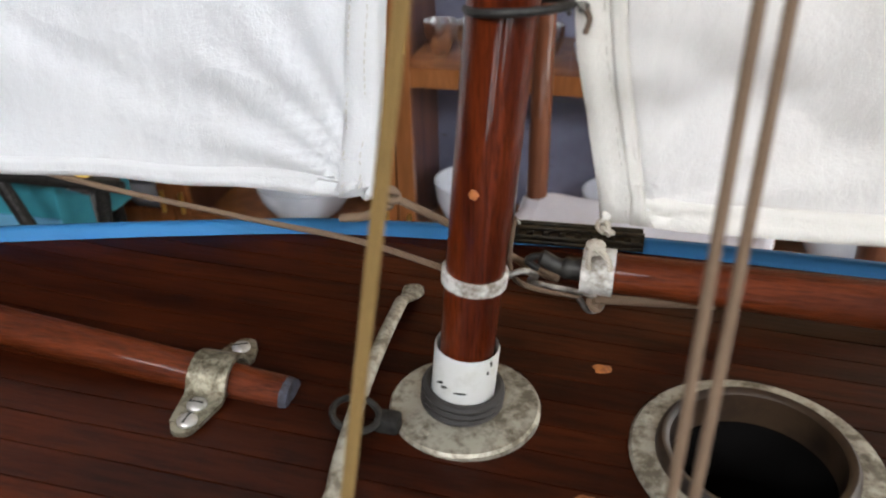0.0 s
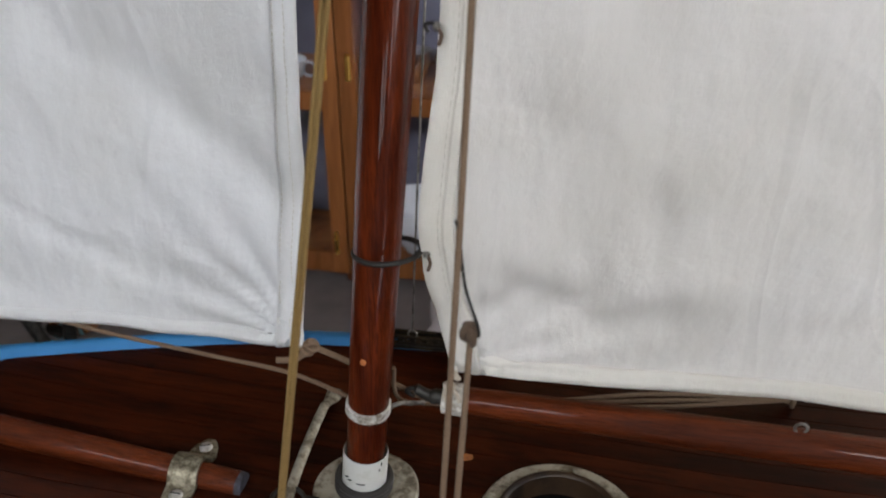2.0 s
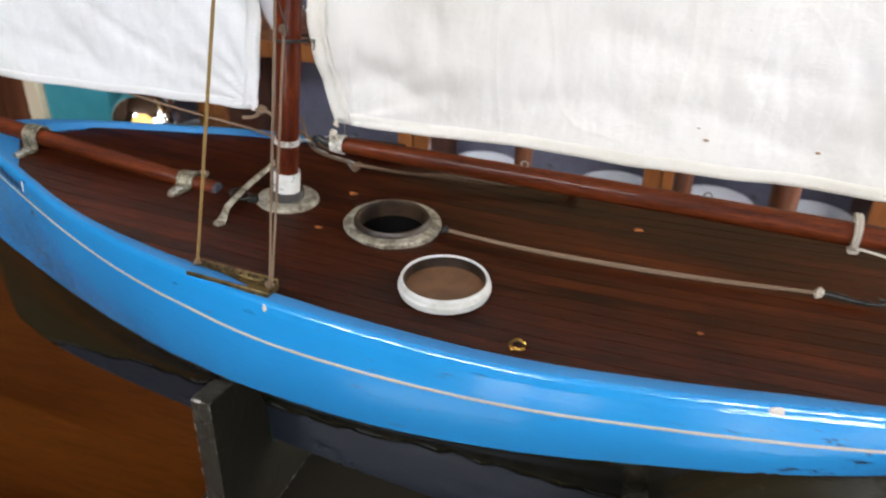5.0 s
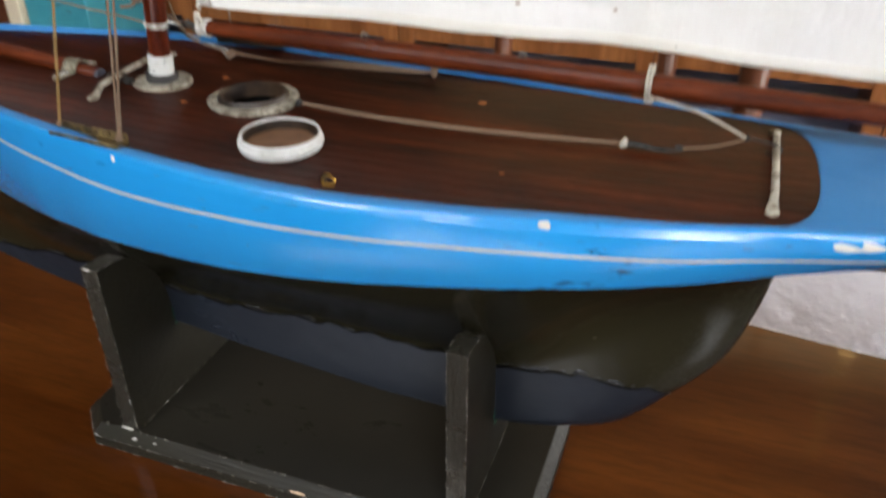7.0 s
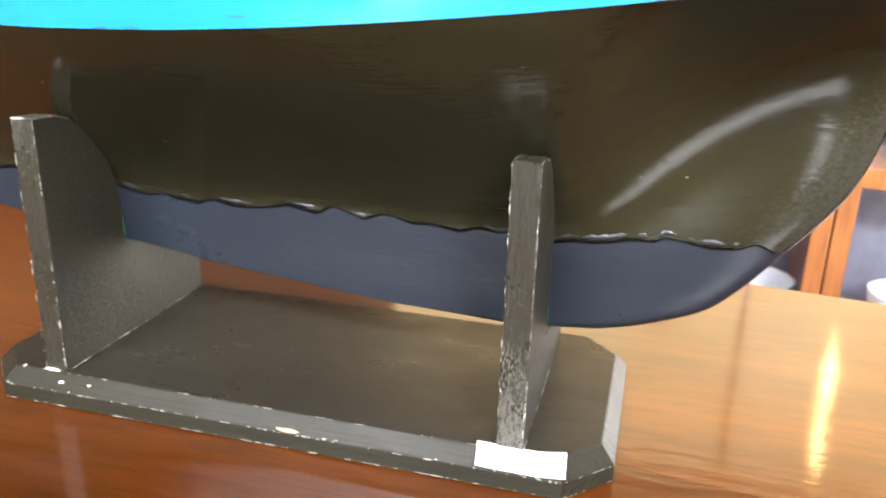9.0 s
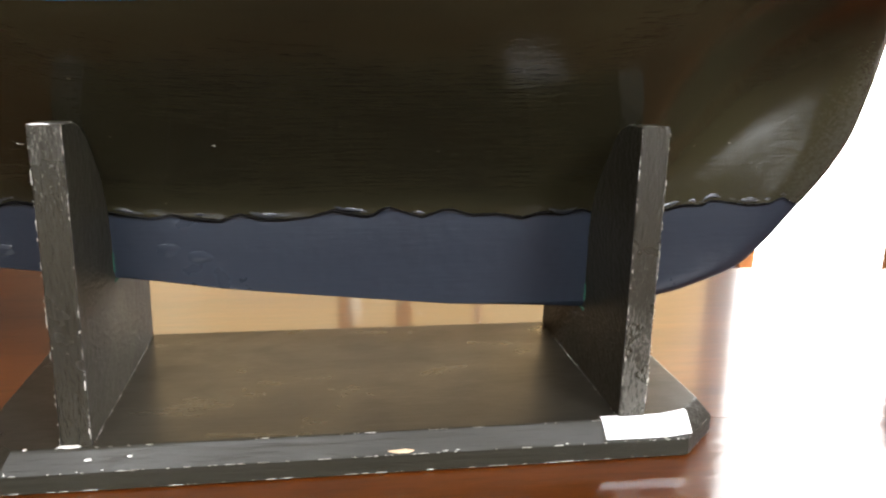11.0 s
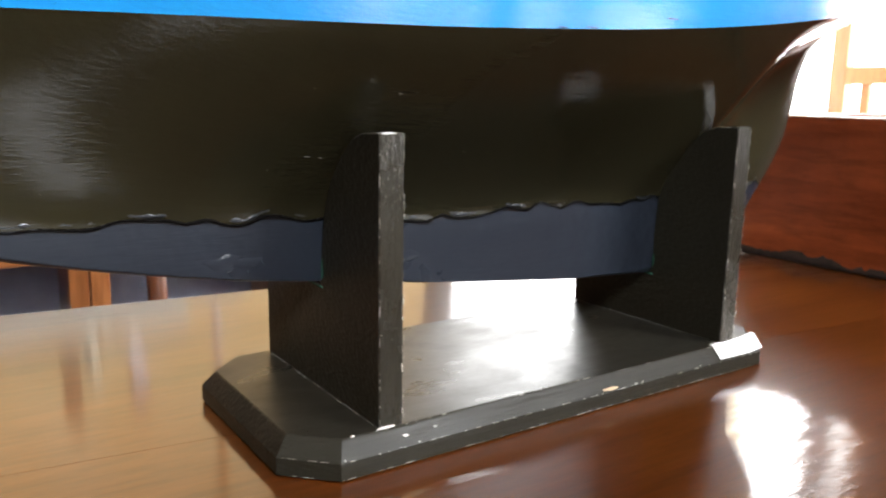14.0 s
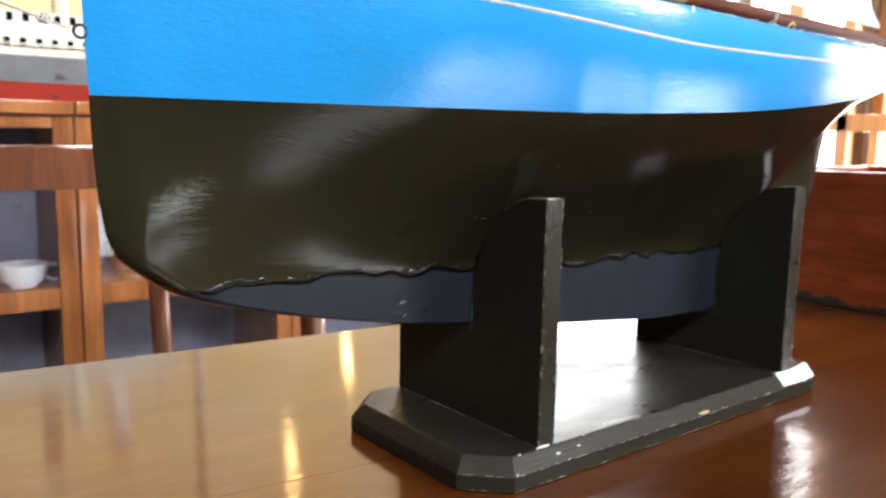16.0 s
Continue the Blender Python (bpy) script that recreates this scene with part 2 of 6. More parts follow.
lid_inside = metal_mat("brown_lid_lining", (0.12, 0.055, 0.022), (0.075, 0.034, 0.013), 0.5, 0.0, 90, 0.5)


def rope_mat(name, base, dark, twist):
    m = mat(name, base, 0.9)
    w = m.node_tree.nodes.new("ShaderNodeTexWave")
    w.wave_type, w.bands_direction = 'BANDS', 'DIAGONAL'
    w.inputs["Scale"].default_value = twist
    w.inputs["Distortion"].default_value = 1.0
    lk(m, coords(m), w.inputs["Vector"])
    n = noise_of(m, 900, 3, 0.6, coords(m))
    base_from(m, mix(m, mix(m, 0.4, w.outputs["Color"], n), dark, base))
    bump(m, w.outputs["Fac"], 0.6, 0.0004)
    return m


rope = rope_mat("flax_cord", (0.24, 0.16, 0.10), (0.10, 0.062, 0.037), 700)
brown_cord = rope_mat("dark_brown_cord", (0.13, 0.085, 0.055), (0.06, 0.038, 0.024), 700)
gold_cord = rope_mat("golden_cord", (0.31, 0.195, 0.062), (0.15, 0.09, 0.026), 800)
white_cord = rope_mat("white_cord", (0.58, 0.53, 0.44), (0.34, 0.29, 0.22), 800)


def cloth(name, base, dirt, weave=2600, trans=0.25):
    m = mat(name, base, 0.85, spec=0.2)
    v = coords(m)
    big = noise_of(m, 11, 5, 0.6, v)
    small = noise_of(m, 60, 4, 0.6, v)
    spot = noise_of(m, 150, 2, 0.4, coords(m, (1, 1, 1), (0.4, 0.2, 1.1)))
    c = mix(m, ramp(m, big, [(0.4, (0, 0, 0)), (0.8, (1, 1, 1))]), base, dirt)
    c = mix(m, ramp(m, spot, [(0.80, (0, 0, 0)), (0.83, (1, 1, 1))]), c, tuple(d * 0.55 for d in dirt))
    base_from(m, c)
    w = m.node_tree.nodes.new("ShaderNodeTexVoronoi")
    w.inputs["Scale"].default_value = weave
    lk(m, v, w.inputs["Vector"])
    crease = noise_of(m, 1.0, 3, 0.5, coords(m, (42, 20, 11), (0, 0.55, 0)))
    h = mix(m, 0.02, mix(m, 0.3, crease, small), w.outputs["Distance"])
    bump(m, h, 0.8, 0.007)
    fold = noise_of(m, 15, 2, 0.4, coords(m, (1, 1, 0.55), (0, 0.7, 0)), 0.9)
    ridge = ramp(m, fold, [(0.44, (0, 0, 0)), (0.5, (1, 1, 1)), (0.56, (0.25, 0.25, 0.25))])
    old = bsdf(m).inputs["Normal"].links[0].from_node
    b2 = nd(m, "ShaderNodeBump", Strength=0.35, Distance=0.0022)
    lk(m, ridge, b2.inputs["Height"])
    lk(m, old.outputs[0], b2.inputs["Normal"])
    # crumpled facets with sharp straight creases
    warp = m.node_tree.nodes.new("ShaderNodeVectorMath")
    wob = nd(m, "ShaderNodeTexNoise", Scale=9.0, Detail=2.0)
    lk(m, v, wob.inputs["Vector"])
    warp.operation = 'MULTIPLY_ADD'
    lk(m, wob.outputs["Color"], warp.inputs[0])
    warp.inputs[1].default_value = (1.1, 1.1, 1.1)
    lk(m, coords(m, (17, 17, 10), (0, 0.6, 0)), warp.inputs[2])
    cell = m.node_tree.nodes.new("ShaderNodeTexVoronoi")
    cell.inputs["Scale"].default_value = 1.0
    lk(m, warp.outputs[0], cell.inputs["Vector"])
    b3 = nd(m, "ShaderNodeBump", Strength=0.5, Distance=0.006)
    lk(m, cell.outputs["Distance"], b3.inputs["Height"])
    lk(m, b2.outputs[0], b3.inputs["Normal"])
    lk(m, b3.outputs[0], bsdf(m).inputs["Normal"])
    tr = nd(m, "ShaderNodeBsdfTranslucent")
    lk(m, c, tr.inputs["Color"])
    ms = nd(m, "ShaderNodeMixShader", Fac=trans)
    out = m.node_tree.nodes["Material Output"]
    lk(m, bsdf(m).outputs[0], ms.inputs[1])
    lk(m, tr.outputs[0], ms.inputs[2])
    lk(m, ms.outputs[0], out.inputs["Surface"])
    return m


sailcloth = cloth("cotton_sailcloth", (0.745, 0.75, 0.755), (0.63, 0.62, 0.59))
main_cloth = cloth("warm_cotton_sailcloth", (0.758, 0.735, 0.705), (0.65, 0.62, 0.56))
hem_cloth = cloth("cream_sail_hem", (0.74, 0.71, 0.65), (0.62, 0.58, 0.49), trans=0.2)
jib_hem_cloth = cloth("white_sail_hem", (0.74, 0.74, 0.735), (0.64, 0.63, 0.60), trans=0.2)
seat_cloth = cloth("white_seat_cloth", (0.80, 0.79, 0.83), (0.72, 0.70, 0.75), 1200, 0.1)
paper = mat("white_paper", (0.82, 0.82, 0.8), 0.8)
ink = mat("grey_ink", (0.62, 0.62, 0.66), 0.8)
dark_letter = mat("dark_letter_paint", (0.012, 0.03, 0.07), 0.4)
porcelain = metal_mat("white_porcelain", (0.72, 0.73, 0.76), (0.6, 0.62, 0.67), 0.15, 0.0, 12, 0.5)
silver = metal_mat("polished_silver", (0.8, 0.8, 0.82), (0.6, 0.6, 0.62), 0.18, 1.0, 30, 0.5)
teal_paint = paint("turquoise_paint", (0.05, 0.30, 0.36), (0.04, 0.25, 0.31), 0.4)
cream_paint = paint("cream_wall_paint", (0.70, 0.60, 0.43), (0.66, 0.55, 0.38), 0.6, (0.6, 0.5, 0.35), 0.8)
timber_wall = wood("dark_timber_wall", (0.07, 0.04, 0.025), (0.15, 0.09, 0.055), GRAIN_Z, 0.6, 0.0, 4, 0.1)
pale_blue = paint("pale_blue_paint", (0.16, 0.42, 0.62), (0.13, 0.36, 0.55), 0.4)
red_paint = paint("red_hull_paint", (0.35, 0.035, 0.022), (0.28, 0.03, 0.02), 0.3)
grey_paint = paint("grey_deck_paint", (0.16, 0.17, 0.18), (0.11, 0.12, 0.13), 0.4)
floor_mat = metal_mat("grey_cement_floor", (0.21, 0.185, 0.18), (0.16, 0.14, 0.14), 0.5, 0.0, 6, 0.5)
bulb_mat = mat("lamp_bulb", (1, 0.8, 0.4), 0.3)
bsdf(bulb_mat).inputs["Emission Color"].default_value = (1, 0.62, 0.22, 1)
bsdf(bulb_mat).inputs["Emission Strength"].default_value = 16
globe_glint = mat("yellow_globe_glint", (1, 0.75, 0.3), 0.3)
bsdf(globe_glint).inputs["Emission Color"].default_value = (1, 0.6, 0.12, 1)
bsdf(globe_glint).inputs["Emission Strength"].default_value = 1.6
glass = mat("cabinet_glass", (1, 1, 1), 0.02)
bsdf(glass).inputs["Transmission Weight"].default_value = 1.0
bsdf(glass).inputs["IOR"].default_value = 1.3
outside = mat("bright_outdoors", (0, 0, 0), 1.0, spec=0)
bsdf(outside).inputs["Emission Color"].default_value = (1, 1, 1, 1)
bsdf(outside).inputs["Emission Strength"].default_value = 5.0
# unseen glow added behind the south openings
south_glow = mat("south_glow_sheet", (0, 0, 0), 1.0, spec=0)
bsdf(south_glow).inputs["Emission Color"].default_value = (0.93, 0.97, 1, 1)
bsdf(south_glow).inputs["Emission Strength"].default_value = 9.0
garden = mat("golden_outdoors", (0, 0, 0), 1.0, spec=0)
bsdf(garden).inputs["Emission Color"].default_value = (1, 0.76, 0.42, 1)
bsdf(garden).inputs["Emission Strength"].default_value = 1.3
gc = ramp(garden, noise_of(garden, 2.2, 3, 0.5, coords(garden)), [(0.35, (0.9, 0.60, 0.27)), (0.65, (1, 0.76, 0.44))])
lk(garden, gc, bsdf(garden).inputs["Emission Color"])

# ---- mesh helpers ----
HOME = {}


def thing(name, where, label, category, group="", kind=""):
    ob = new(name)
    ob.empty_display_size = 0.02
    ob.location = where
    HOME[ob.name] = Vector(where)
    return tagged(ob, label, category, group, kind)


def part(name, bm, material, parent=None, label="", smooth=40):
    """One mesh object from a bmesh in world coordinates, under its thing."""
    home = HOME.get(parent.name, Vector()) if parent else Vector()
    bmesh.ops.recalc_face_normals(bm, faces=bm.faces)
    bm.normal_update()
    for f in bm.faces:
        f.smooth = max(abs(c) for c in f.normal) < 0.9999
    lim = radians(smooth)
    for e in bm.edges:
        if len(e.link_faces) == 2 and e.calc_face_angle(0) > lim:
            e.smooth = False
    for v in bm.verts:
        v.co -= home
    me = bpy.data.meshes.new(name)
    bm.to_mesh(me)
    bm.free()
    me.materials.append(material)
    ob = new(name, me)
    if parent:
        ob.parent = parent
        HOME[ob.name] = home
    if label:
        ob["label"] = label
    return ob


def single(name, bm, material, label, category, where=(0, 0, 0), group="", kind="", smooth=40):
    """A thing that is one mesh."""
    for v in bm.verts:
        v.co -= Vector(where)
    ob = part(name, bm, material, None, "", smooth)
    ob.location = where
    return tagged(ob, label, category, group, kind)


def box(bm, x0, x1, y0, y1, z0, z1, bevel=0.0, turn=None):
    m = Matrix.Translation(((x0 + x1) / 2, (y0 + y1) / 2, (z0 + z1) / 2)) @ Matrix.Diagonal((x1 - x0, y1 - y0, z1 - z0, 1))
    r = bmesh.ops.create_cube(bm, size=1, matrix=(turn @ m) if turn else m)
    if bevel:
        es = list({e for v in r["verts"] for e in v.link_edges})
        bmesh.ops.bevel(bm, geom=es, offset=bevel, segments=2, affect='EDGES', profile=0.6)
    return bm


def tube(bm, pts, radius, segs=10, caps=True, flat=1.0):
    """A round bar along a list of points; radius is a number or one for each point."""
    pts = [Vector(p) for p in pts]
    n = len(pts)
    rad = radius if isinstance(radius, (list, tuple)) else [radius] * n
    rings = []
    side = None
    for i, p in enumerate(pts):
        d = (pts[min(i + 1, n - 1)] - pts[max(i - 1, 0)]).normalized()
        if side is None:
            up = Vector((0, 0, 1)) if abs(d.z) < 0.9 else Vector((0, 1, 0))
            side = d.cross(up).normalized()
        side = (side - d * side.dot(d)).normalized()
        up = side.cross(d)
        rings.append([bm.verts.new(p + rad[i] * (math.cos(a) * side + flat * math.sin(a) * up))
                      for a in (2 * math.pi * k / segs for k in range(segs))])
    for a, b in zip(rings, rings[1:]):
        for k in range(segs):
            bm.faces.new((a[k], a[(k + 1) % segs], b[(k + 1) % segs], b[k]))
    if caps:
        bm.faces.new(rings[0][::-1])
        bm.faces.new(rings[-1])
    return bm


def curve(pts, steps=8):
    """Points of a smooth line through the given ones."""
    pts = [Vector(p) for p in pts]
    out = []
    for i in range(len(pts) - 1):
        p0, p1, p2, p3 = pts[max(i - 1, 0)], pts[i], pts[i + 1], pts[min(i + 2, len(pts) - 1)]
        for k in range(steps):
            t = k / steps
            out.append(0.5 * ((2 * p1) + (p2 - p0) * t + (2 * p0 - 5 * p1 + 4 * p2 - p3) * t * t + (3 * p1 - p0 - 3 * p2 + p3) * t ** 3))
    return out + [pts[-1]]


def lathe(bm, centre, profile, segs=40, close=False, axis=None):
    """Turn a profile of (radius, height) round an upright axis through centre."""
    c = Vector(centre)
    rings = []
    for r, h in profile:
        ring = []
        for k in range(segs):
            a = 2 * math.pi * k / segs
            p = Vector((r * math.cos(a), r * math.sin(a), h))
            ring.append(bm.verts.new(c + (axis @ p if axis else p)))
        rings.append(ring)
    pairs = list(zip(rings, rings[1:])) + ([(rings[-1], rings[0])] if close else [])
    for a, b in pairs:
        for k in range(segs):
            bm.faces.new((a[k], a[(k + 1) % segs], b[(k + 1) % segs], b[k]))
    if not close:
        if profile[0][0] > 1e-5:
            bm.faces.new(rings[0][::-1])
        if profile[-1][0] > 1e-5:
            bm.faces.new(rings[-1])
    return bm


def torus(bm, centre, r, thick, segs=32, sides=8, turn=None):
    pts = [(r + thick * math.cos(2 * math.pi * k / sides), thick * math.sin(2 * math.pi * k / sides)) for k in range(sides)]
    return lathe(bm, centre, pts, segs, True, turn)


def grid(bm, fn, nu, nv):
    vs = [[bm.verts.new(fn(i / nu, j / nv)) for j in range(nv + 1)] for i in range(nu + 1)]
    for i in range(nu):
        for j in range(nv):
            q = [vs[i][j], vs[i + 1][j], vs[i + 1][j + 1], vs[i][j + 1]]
            if len({(round(v.co.x, 7), round(v.co.y, 7), round(v.co.z, 7)) for v in q}) > 2:
                bm.faces.new(q)
    return vs


def prism(bm, outline, axis, a, b):
    """A flat outline of two coordinates pushed along axis from a to b."""
    def at(p, w):
        q = list(p)
        q.insert(axis, w)
        return q
    lo, hi = [bm.verts.new(at(p, a)) for p in outline], [bm.verts.new(at(p, b)) for p in outline]
    n = len(outline)
    bm.faces.new(lo)
    bm.faces.new(hi[::-1])
    for i in range(n):
        bm.faces.new((lo[i], hi[i], hi[(i + 1) % n], lo[(i + 1) % n]))
    return bm


def screw(bm, where, r=0.0022, h=0.0009, turn=None, slot=0.6):
    """A slotted round screw head."""
    t = Matrix.Translation(where) @ (turn or Matrix())
    m3 = t.to_3x3()
    lathe(bm, where, [(r, 0), (r, h * 0.4), (r * 0.8, h * 0.8), (r * 0.45, h), (0.00001, h)], 16, False, m3)
    return bm


def at(table, x):
    """Smooth value of a table of (x, value) pairs."""
    if x <= table[0][0]:
        return table[0][1]
    for i in range(len(table) - 1):
        (x0, y0), (x1, y1) = table[i], table[i + 1]
        if x <= x1:
            xm, ym = table[i - 1] if i else (x0 - (x1 - x0), y0 - (y1 - y0))
            xp, yp = table[i + 2] if i + 2 < len(table) else (x1 + (x1 - x0), y1 + (y1 - y0))
            t = (x - x0) / (x1 - x0)
            m0 = (y1 - ym) / (x1 - xm) * (x1 - x0)
            m1 = (yp - y0) / (xp - x0) * (x1 - x0)
            return (2 * t ** 3 - 3 * t * t + 1) * y0 + (t ** 3 - 2 * t * t + t) * m0 + (3 * t * t - 2 * t ** 3) * y1 + (t ** 3 - t * t) * m1
    return table[-1][1]


def smooth01(t):
    t = max(0.0, min(1.0, t))
    return t * t * (3 - 2 * t)

# ---- room ----
FLOOR, CEIL = -0.76, 2.45
WEST, EAST, SOUTH, NORTH = -3.2, 3.3, -2.3, 2.15

bm = bmesh.new()
box(bm, WEST - 0.2, EAST + 0.2, SOUTH - 0.2, NORTH + 0.2, FLOOR - 0.1, FLOOR)
single("floor", bm, floor_mat, "worn grey cement floor", "floor", kind="structure")
bm = bmesh.new()
box(bm, WEST - 0.2, EAST + 0.2, SOUTH - 0.2, NORTH + 0.2, CEIL, CEIL + 0.1)
single("ceiling", bm, timber_wall, "plain dark timber ceiling", "ceiling", kind="structure")
bm = bmesh.new()
box(bm, WEST - 0.2, WEST, SOUTH, NORTH, FLOOR, CEIL)
single("wall_west", bm, timber_wall, "dark timber side wall", "wall", kind="structure")


def wall_with_openings(name, along, fixed0, fixed1, lo, hi, holes, material, label):
    """A wall along x (0) or y (1), with rectangular openings (from, to, bottom, top)."""
    bm = bmesh.new()
    def put(a, b, z0, z1):
        if b - a > 1e-4 and z1 - z0 > 1e-4:
            if along == 0:
                box(bm, a, b, fixed0, fixed1, z0, z1)
            else:
                box(bm, fixed0, fixed1, a, b, z0, z1)
    cuts = sorted({lo, hi, *(v for h in holes for v in h[:2])})
    for p, q in zip(cuts, cuts[1:]):
        z = FLOOR
        for a, b, z0, z1 in sorted(holes, key=lambda h: h[2]):
            if a <= p and q <= b:
                put(p, q, z, z0)
                z = z1
        put(p, q, z, CEIL)
    return single(name, bm, material, label, "wall", kind="structure")


wall_with_openings("wall_east", 1, EAST, EAST + 0.15, SOUTH, NORTH, [(-0.6, 1.38, -0.7, 1.0), (1.45, 2.05, -0.7, 1.2), (1.45, 1.58, 1.2, 1.93), (1.72, 2.05, 1.2, 1.93)], timber_wall, "dark timber wall with wide bright openings")
wall_with_openings("wall_north", 0, NORTH, NORTH + 0.15, WEST - 0.2, EAST + 0.2, [(-0.57, 1.5, 0.12, 1.46), (1.535, 3.25, -0.72, 1.88)], timber_wall, "timber wall with bright windows above the cabinets")
# low openings out of view, added to throw bright patches on the hull
LOW = [(-0.20, 0.10), (0.30, 0.50), (1.10, 1.45), (1.75, 3.0)]
wall_with_openings("wall_south", 0, SOUTH - 0.15, SOUTH, WEST, EAST, [(-1.3, 0.1, 1.65, 2.35), (1.1, 2.4, 1.65, 2.35)] + [(a, b, -0.74, -0.32) for a, b in LOW], timber_wall, "unseen dark timber wall with two high windows and added low openings")


bm = bmesh.new()
box(bm, 3.17, 3.297, 2.03, 2.147, FLOOR, CEIL, 0.004)
single("trim", bm, cream_paint, "cream painted corner post of the room", "trim", kind="structure")


def window(name, along, fixed, a, b, z0, z1, panes):
    w = thing(name, (0, 0, 0), "wooden window frame with bright daylight outside", "window", kind="structure")
    s = 0.05
    def bar(nm, p, q, lo, hi):
        bm = bmesh.new()
        if along == 0:
            box(bm, p, q, fixed - 0.03, fixed + 0.03, lo, hi, 0.004)
        else:
            box(bm, fixed - 0.03, fixed + 0.03, p, q, lo, hi, 0.004)
        part(nm, bm, chair_light, w)
    bar("sill", a, b, z0, z0 + s)
    bar("head", a, b, z1 - s, z1)
    for i in range(panes + 1):
        p = a + (b - a - s) * i / panes
        bar("mullion", p, p + s, z0 + s, z1 - s)
    return w


window("window_1", 1, EAST + 0.08, -0.6, 1.38, -0.7, 1.0, 2)
window("window_2", 0, SOUTH - 0.08, -1.3, 0.1, 1.65, 2.35, 3)
window("window_5", 0, SOUTH - 0.08, 1.1, 2.4, 1.65, 2.35, 3)
win = thing("window_3", (0, 0, 0), "window with golden light and short wooden posts", "window", kind="structure")
for x, w, z0, z1 in ((0.185, 0.024, 0.60, 0.82), (0.375, 0.024, 0.60, 0.80), (0.625, 0.008, 0.12, 1.46)):
    bm = bmesh.new()
    box(bm, x - w, x + w, NORTH + 0.02, NORTH + 0.05, z0, z1, 0.003)
    part("post", bm, chair_light, win)
bm = bmesh.new()
box(bm, -0.57, 1.5, NORTH + 0.005, NORTH + 0.06, 0.59, 0.60, 0.002)
part("rail", bm, chair_light, win)
rail = thing("window_4", (0, 0, 0), "orange-brown wooden railing in the bright opening", "railing", kind="structure")
for nm, b in (("post", (1.635, 1.705, FLOOR, 0.80)), ("post", (1.40, 1.45, FLOOR, 1.93)), ("rail", (-0.6, 1.635, 0.232, 0.305)), ("rail", (-0.6, 1.635, -0.36, -0.30))):
    bm = bmesh.new()
    box(bm, 3.19, 3.25, *b, 0.004)
    part(nm, bm, chair_light, rail)
for k in range(16):
    bm = bmesh.new()
    y = 1.555 - 0.13 * k
    box(bm, 3.205, 3.235, y - 0.018, y + 0.018, -0.30, 0.232, 0.004)
    part("baluster", bm, chair_light, rail)
bm = bmesh.new()
box(bm, 6.0, 6.05, -4, 6, -1.5, 5)
single("backdrop", bm, outside, "overexposed white daylight outdoors", "backdrop", kind="structure")
bm = bmesh.new()
box(bm, -2, 8, 4.6, 4.65, -1.5, 5)
single("backdrop", bm, outside, "overexposed white daylight outdoors", "backdrop", kind="structure")
bm = bmesh.new()
box(bm, -1.0, 1.52, 2.32, 2.35, -0.2, 1.8)
single("backdrop", bm, garden, "golden daylight outside the window", "backdrop", kind="structure")
bm = bmesh.new()
box(bm, -6, 8, -5.05, -5.0, -4.5, 4)
single("backdrop", bm, south_glow, "unseen glowing sheet behind the south openings", "backdrop", kind="structure")

# ---- table ----
TURN = Matrix.Rotation(radians(-6.3), 4, 'Z')
table = thing("dining_table", (0, 0, FLOOR), "long varnished reddish-brown plank table, very glossy", "table")
PLANKS = [(-0.40, -0.17), (-0.17, 0.063)]
for y0, y1 in PLANKS:
    bm = bmesh.new()
    box(bm, -0.645, 1.35, y0 + 0.00015, y1 - 0.00015, -0.035, 0, 0, TURN)
    part("plank", bm, table_wood, table)
# the last plank is sawn a little out of true along its outer edge
bm = bmesh.new()
inner = [TURN @ Vector((x, 0.06315, 0)) for x in (1.35, -0.645)]
prism(bm, [(p.x, p.y) for p in inner] + [(-0.600, 0.4175), (-0.2, 0.3740), (0.08, 0.3430), (0.45, 0.3010), (1.372, 0.1995)], 2, -0.035, 0)
bmesh.ops.recalc_face_normals(bm, faces=bm.faces)
part("plank", bm, table_wood, table)
bm = bmesh.new()
box(bm, -0.56, 1.25, -0.33, 0.2, -0.11, -0.036, 0.003, TURN)
part("apron", bm, chair_wood, table)
for x, y in ((-0.55, -0.31), (1.18, -0.31), (-0.55, 0.12), (1.18, 0.12)):
    bm = bmesh.new()
    box(bm, x, x + 0.07, y, y + 0.07, FLOOR, -0.11, 0.004, TURN)
    part("leg", bm, chair_wood, table)

# red hardwood box on the table
hb = thing("hardwood_box", (0.7, 0.0, 0), "solid red-brown hardwood box standing on the table", "box")
bm = bmesh.new()
box(bm, 0.588, 0.612, -0.28, 0.256, 0.0015, 0.151, 0.003)
part("side", bm, box_wood, hb)
bm = bmesh.new()
box(bm, 0.612, 0.86, 0.232, 0.256, 0.0015, 0.151, 0.003)
part("side", bm, box_wood, hb)
bm = bmesh.new()
box(bm, 0.612, 0.86, -0.28, -0.256, 0.0015, 0.151, 0.003)
part("side", bm, box_wood, hb)
bm = bmesh.new()
box(bm, 0.86, 0.884, -0.28, 0.256, 0.0015, 0.151, 0.003)
part("side", bm, box_wood, hb)
bm = bmesh.new()
box(bm, 0.612, 0.86, -0.256, 0.232, 0.12, 0.132)
part("top", bm, box_wood, hb)
worn_foot = metal_mat("rotten_dark_wood", (0.022, 0.010, 0.006), (0.010, 0.006, 0.004), 0.7, 0.0, 160, 0.5)
bm = bmesh.new()
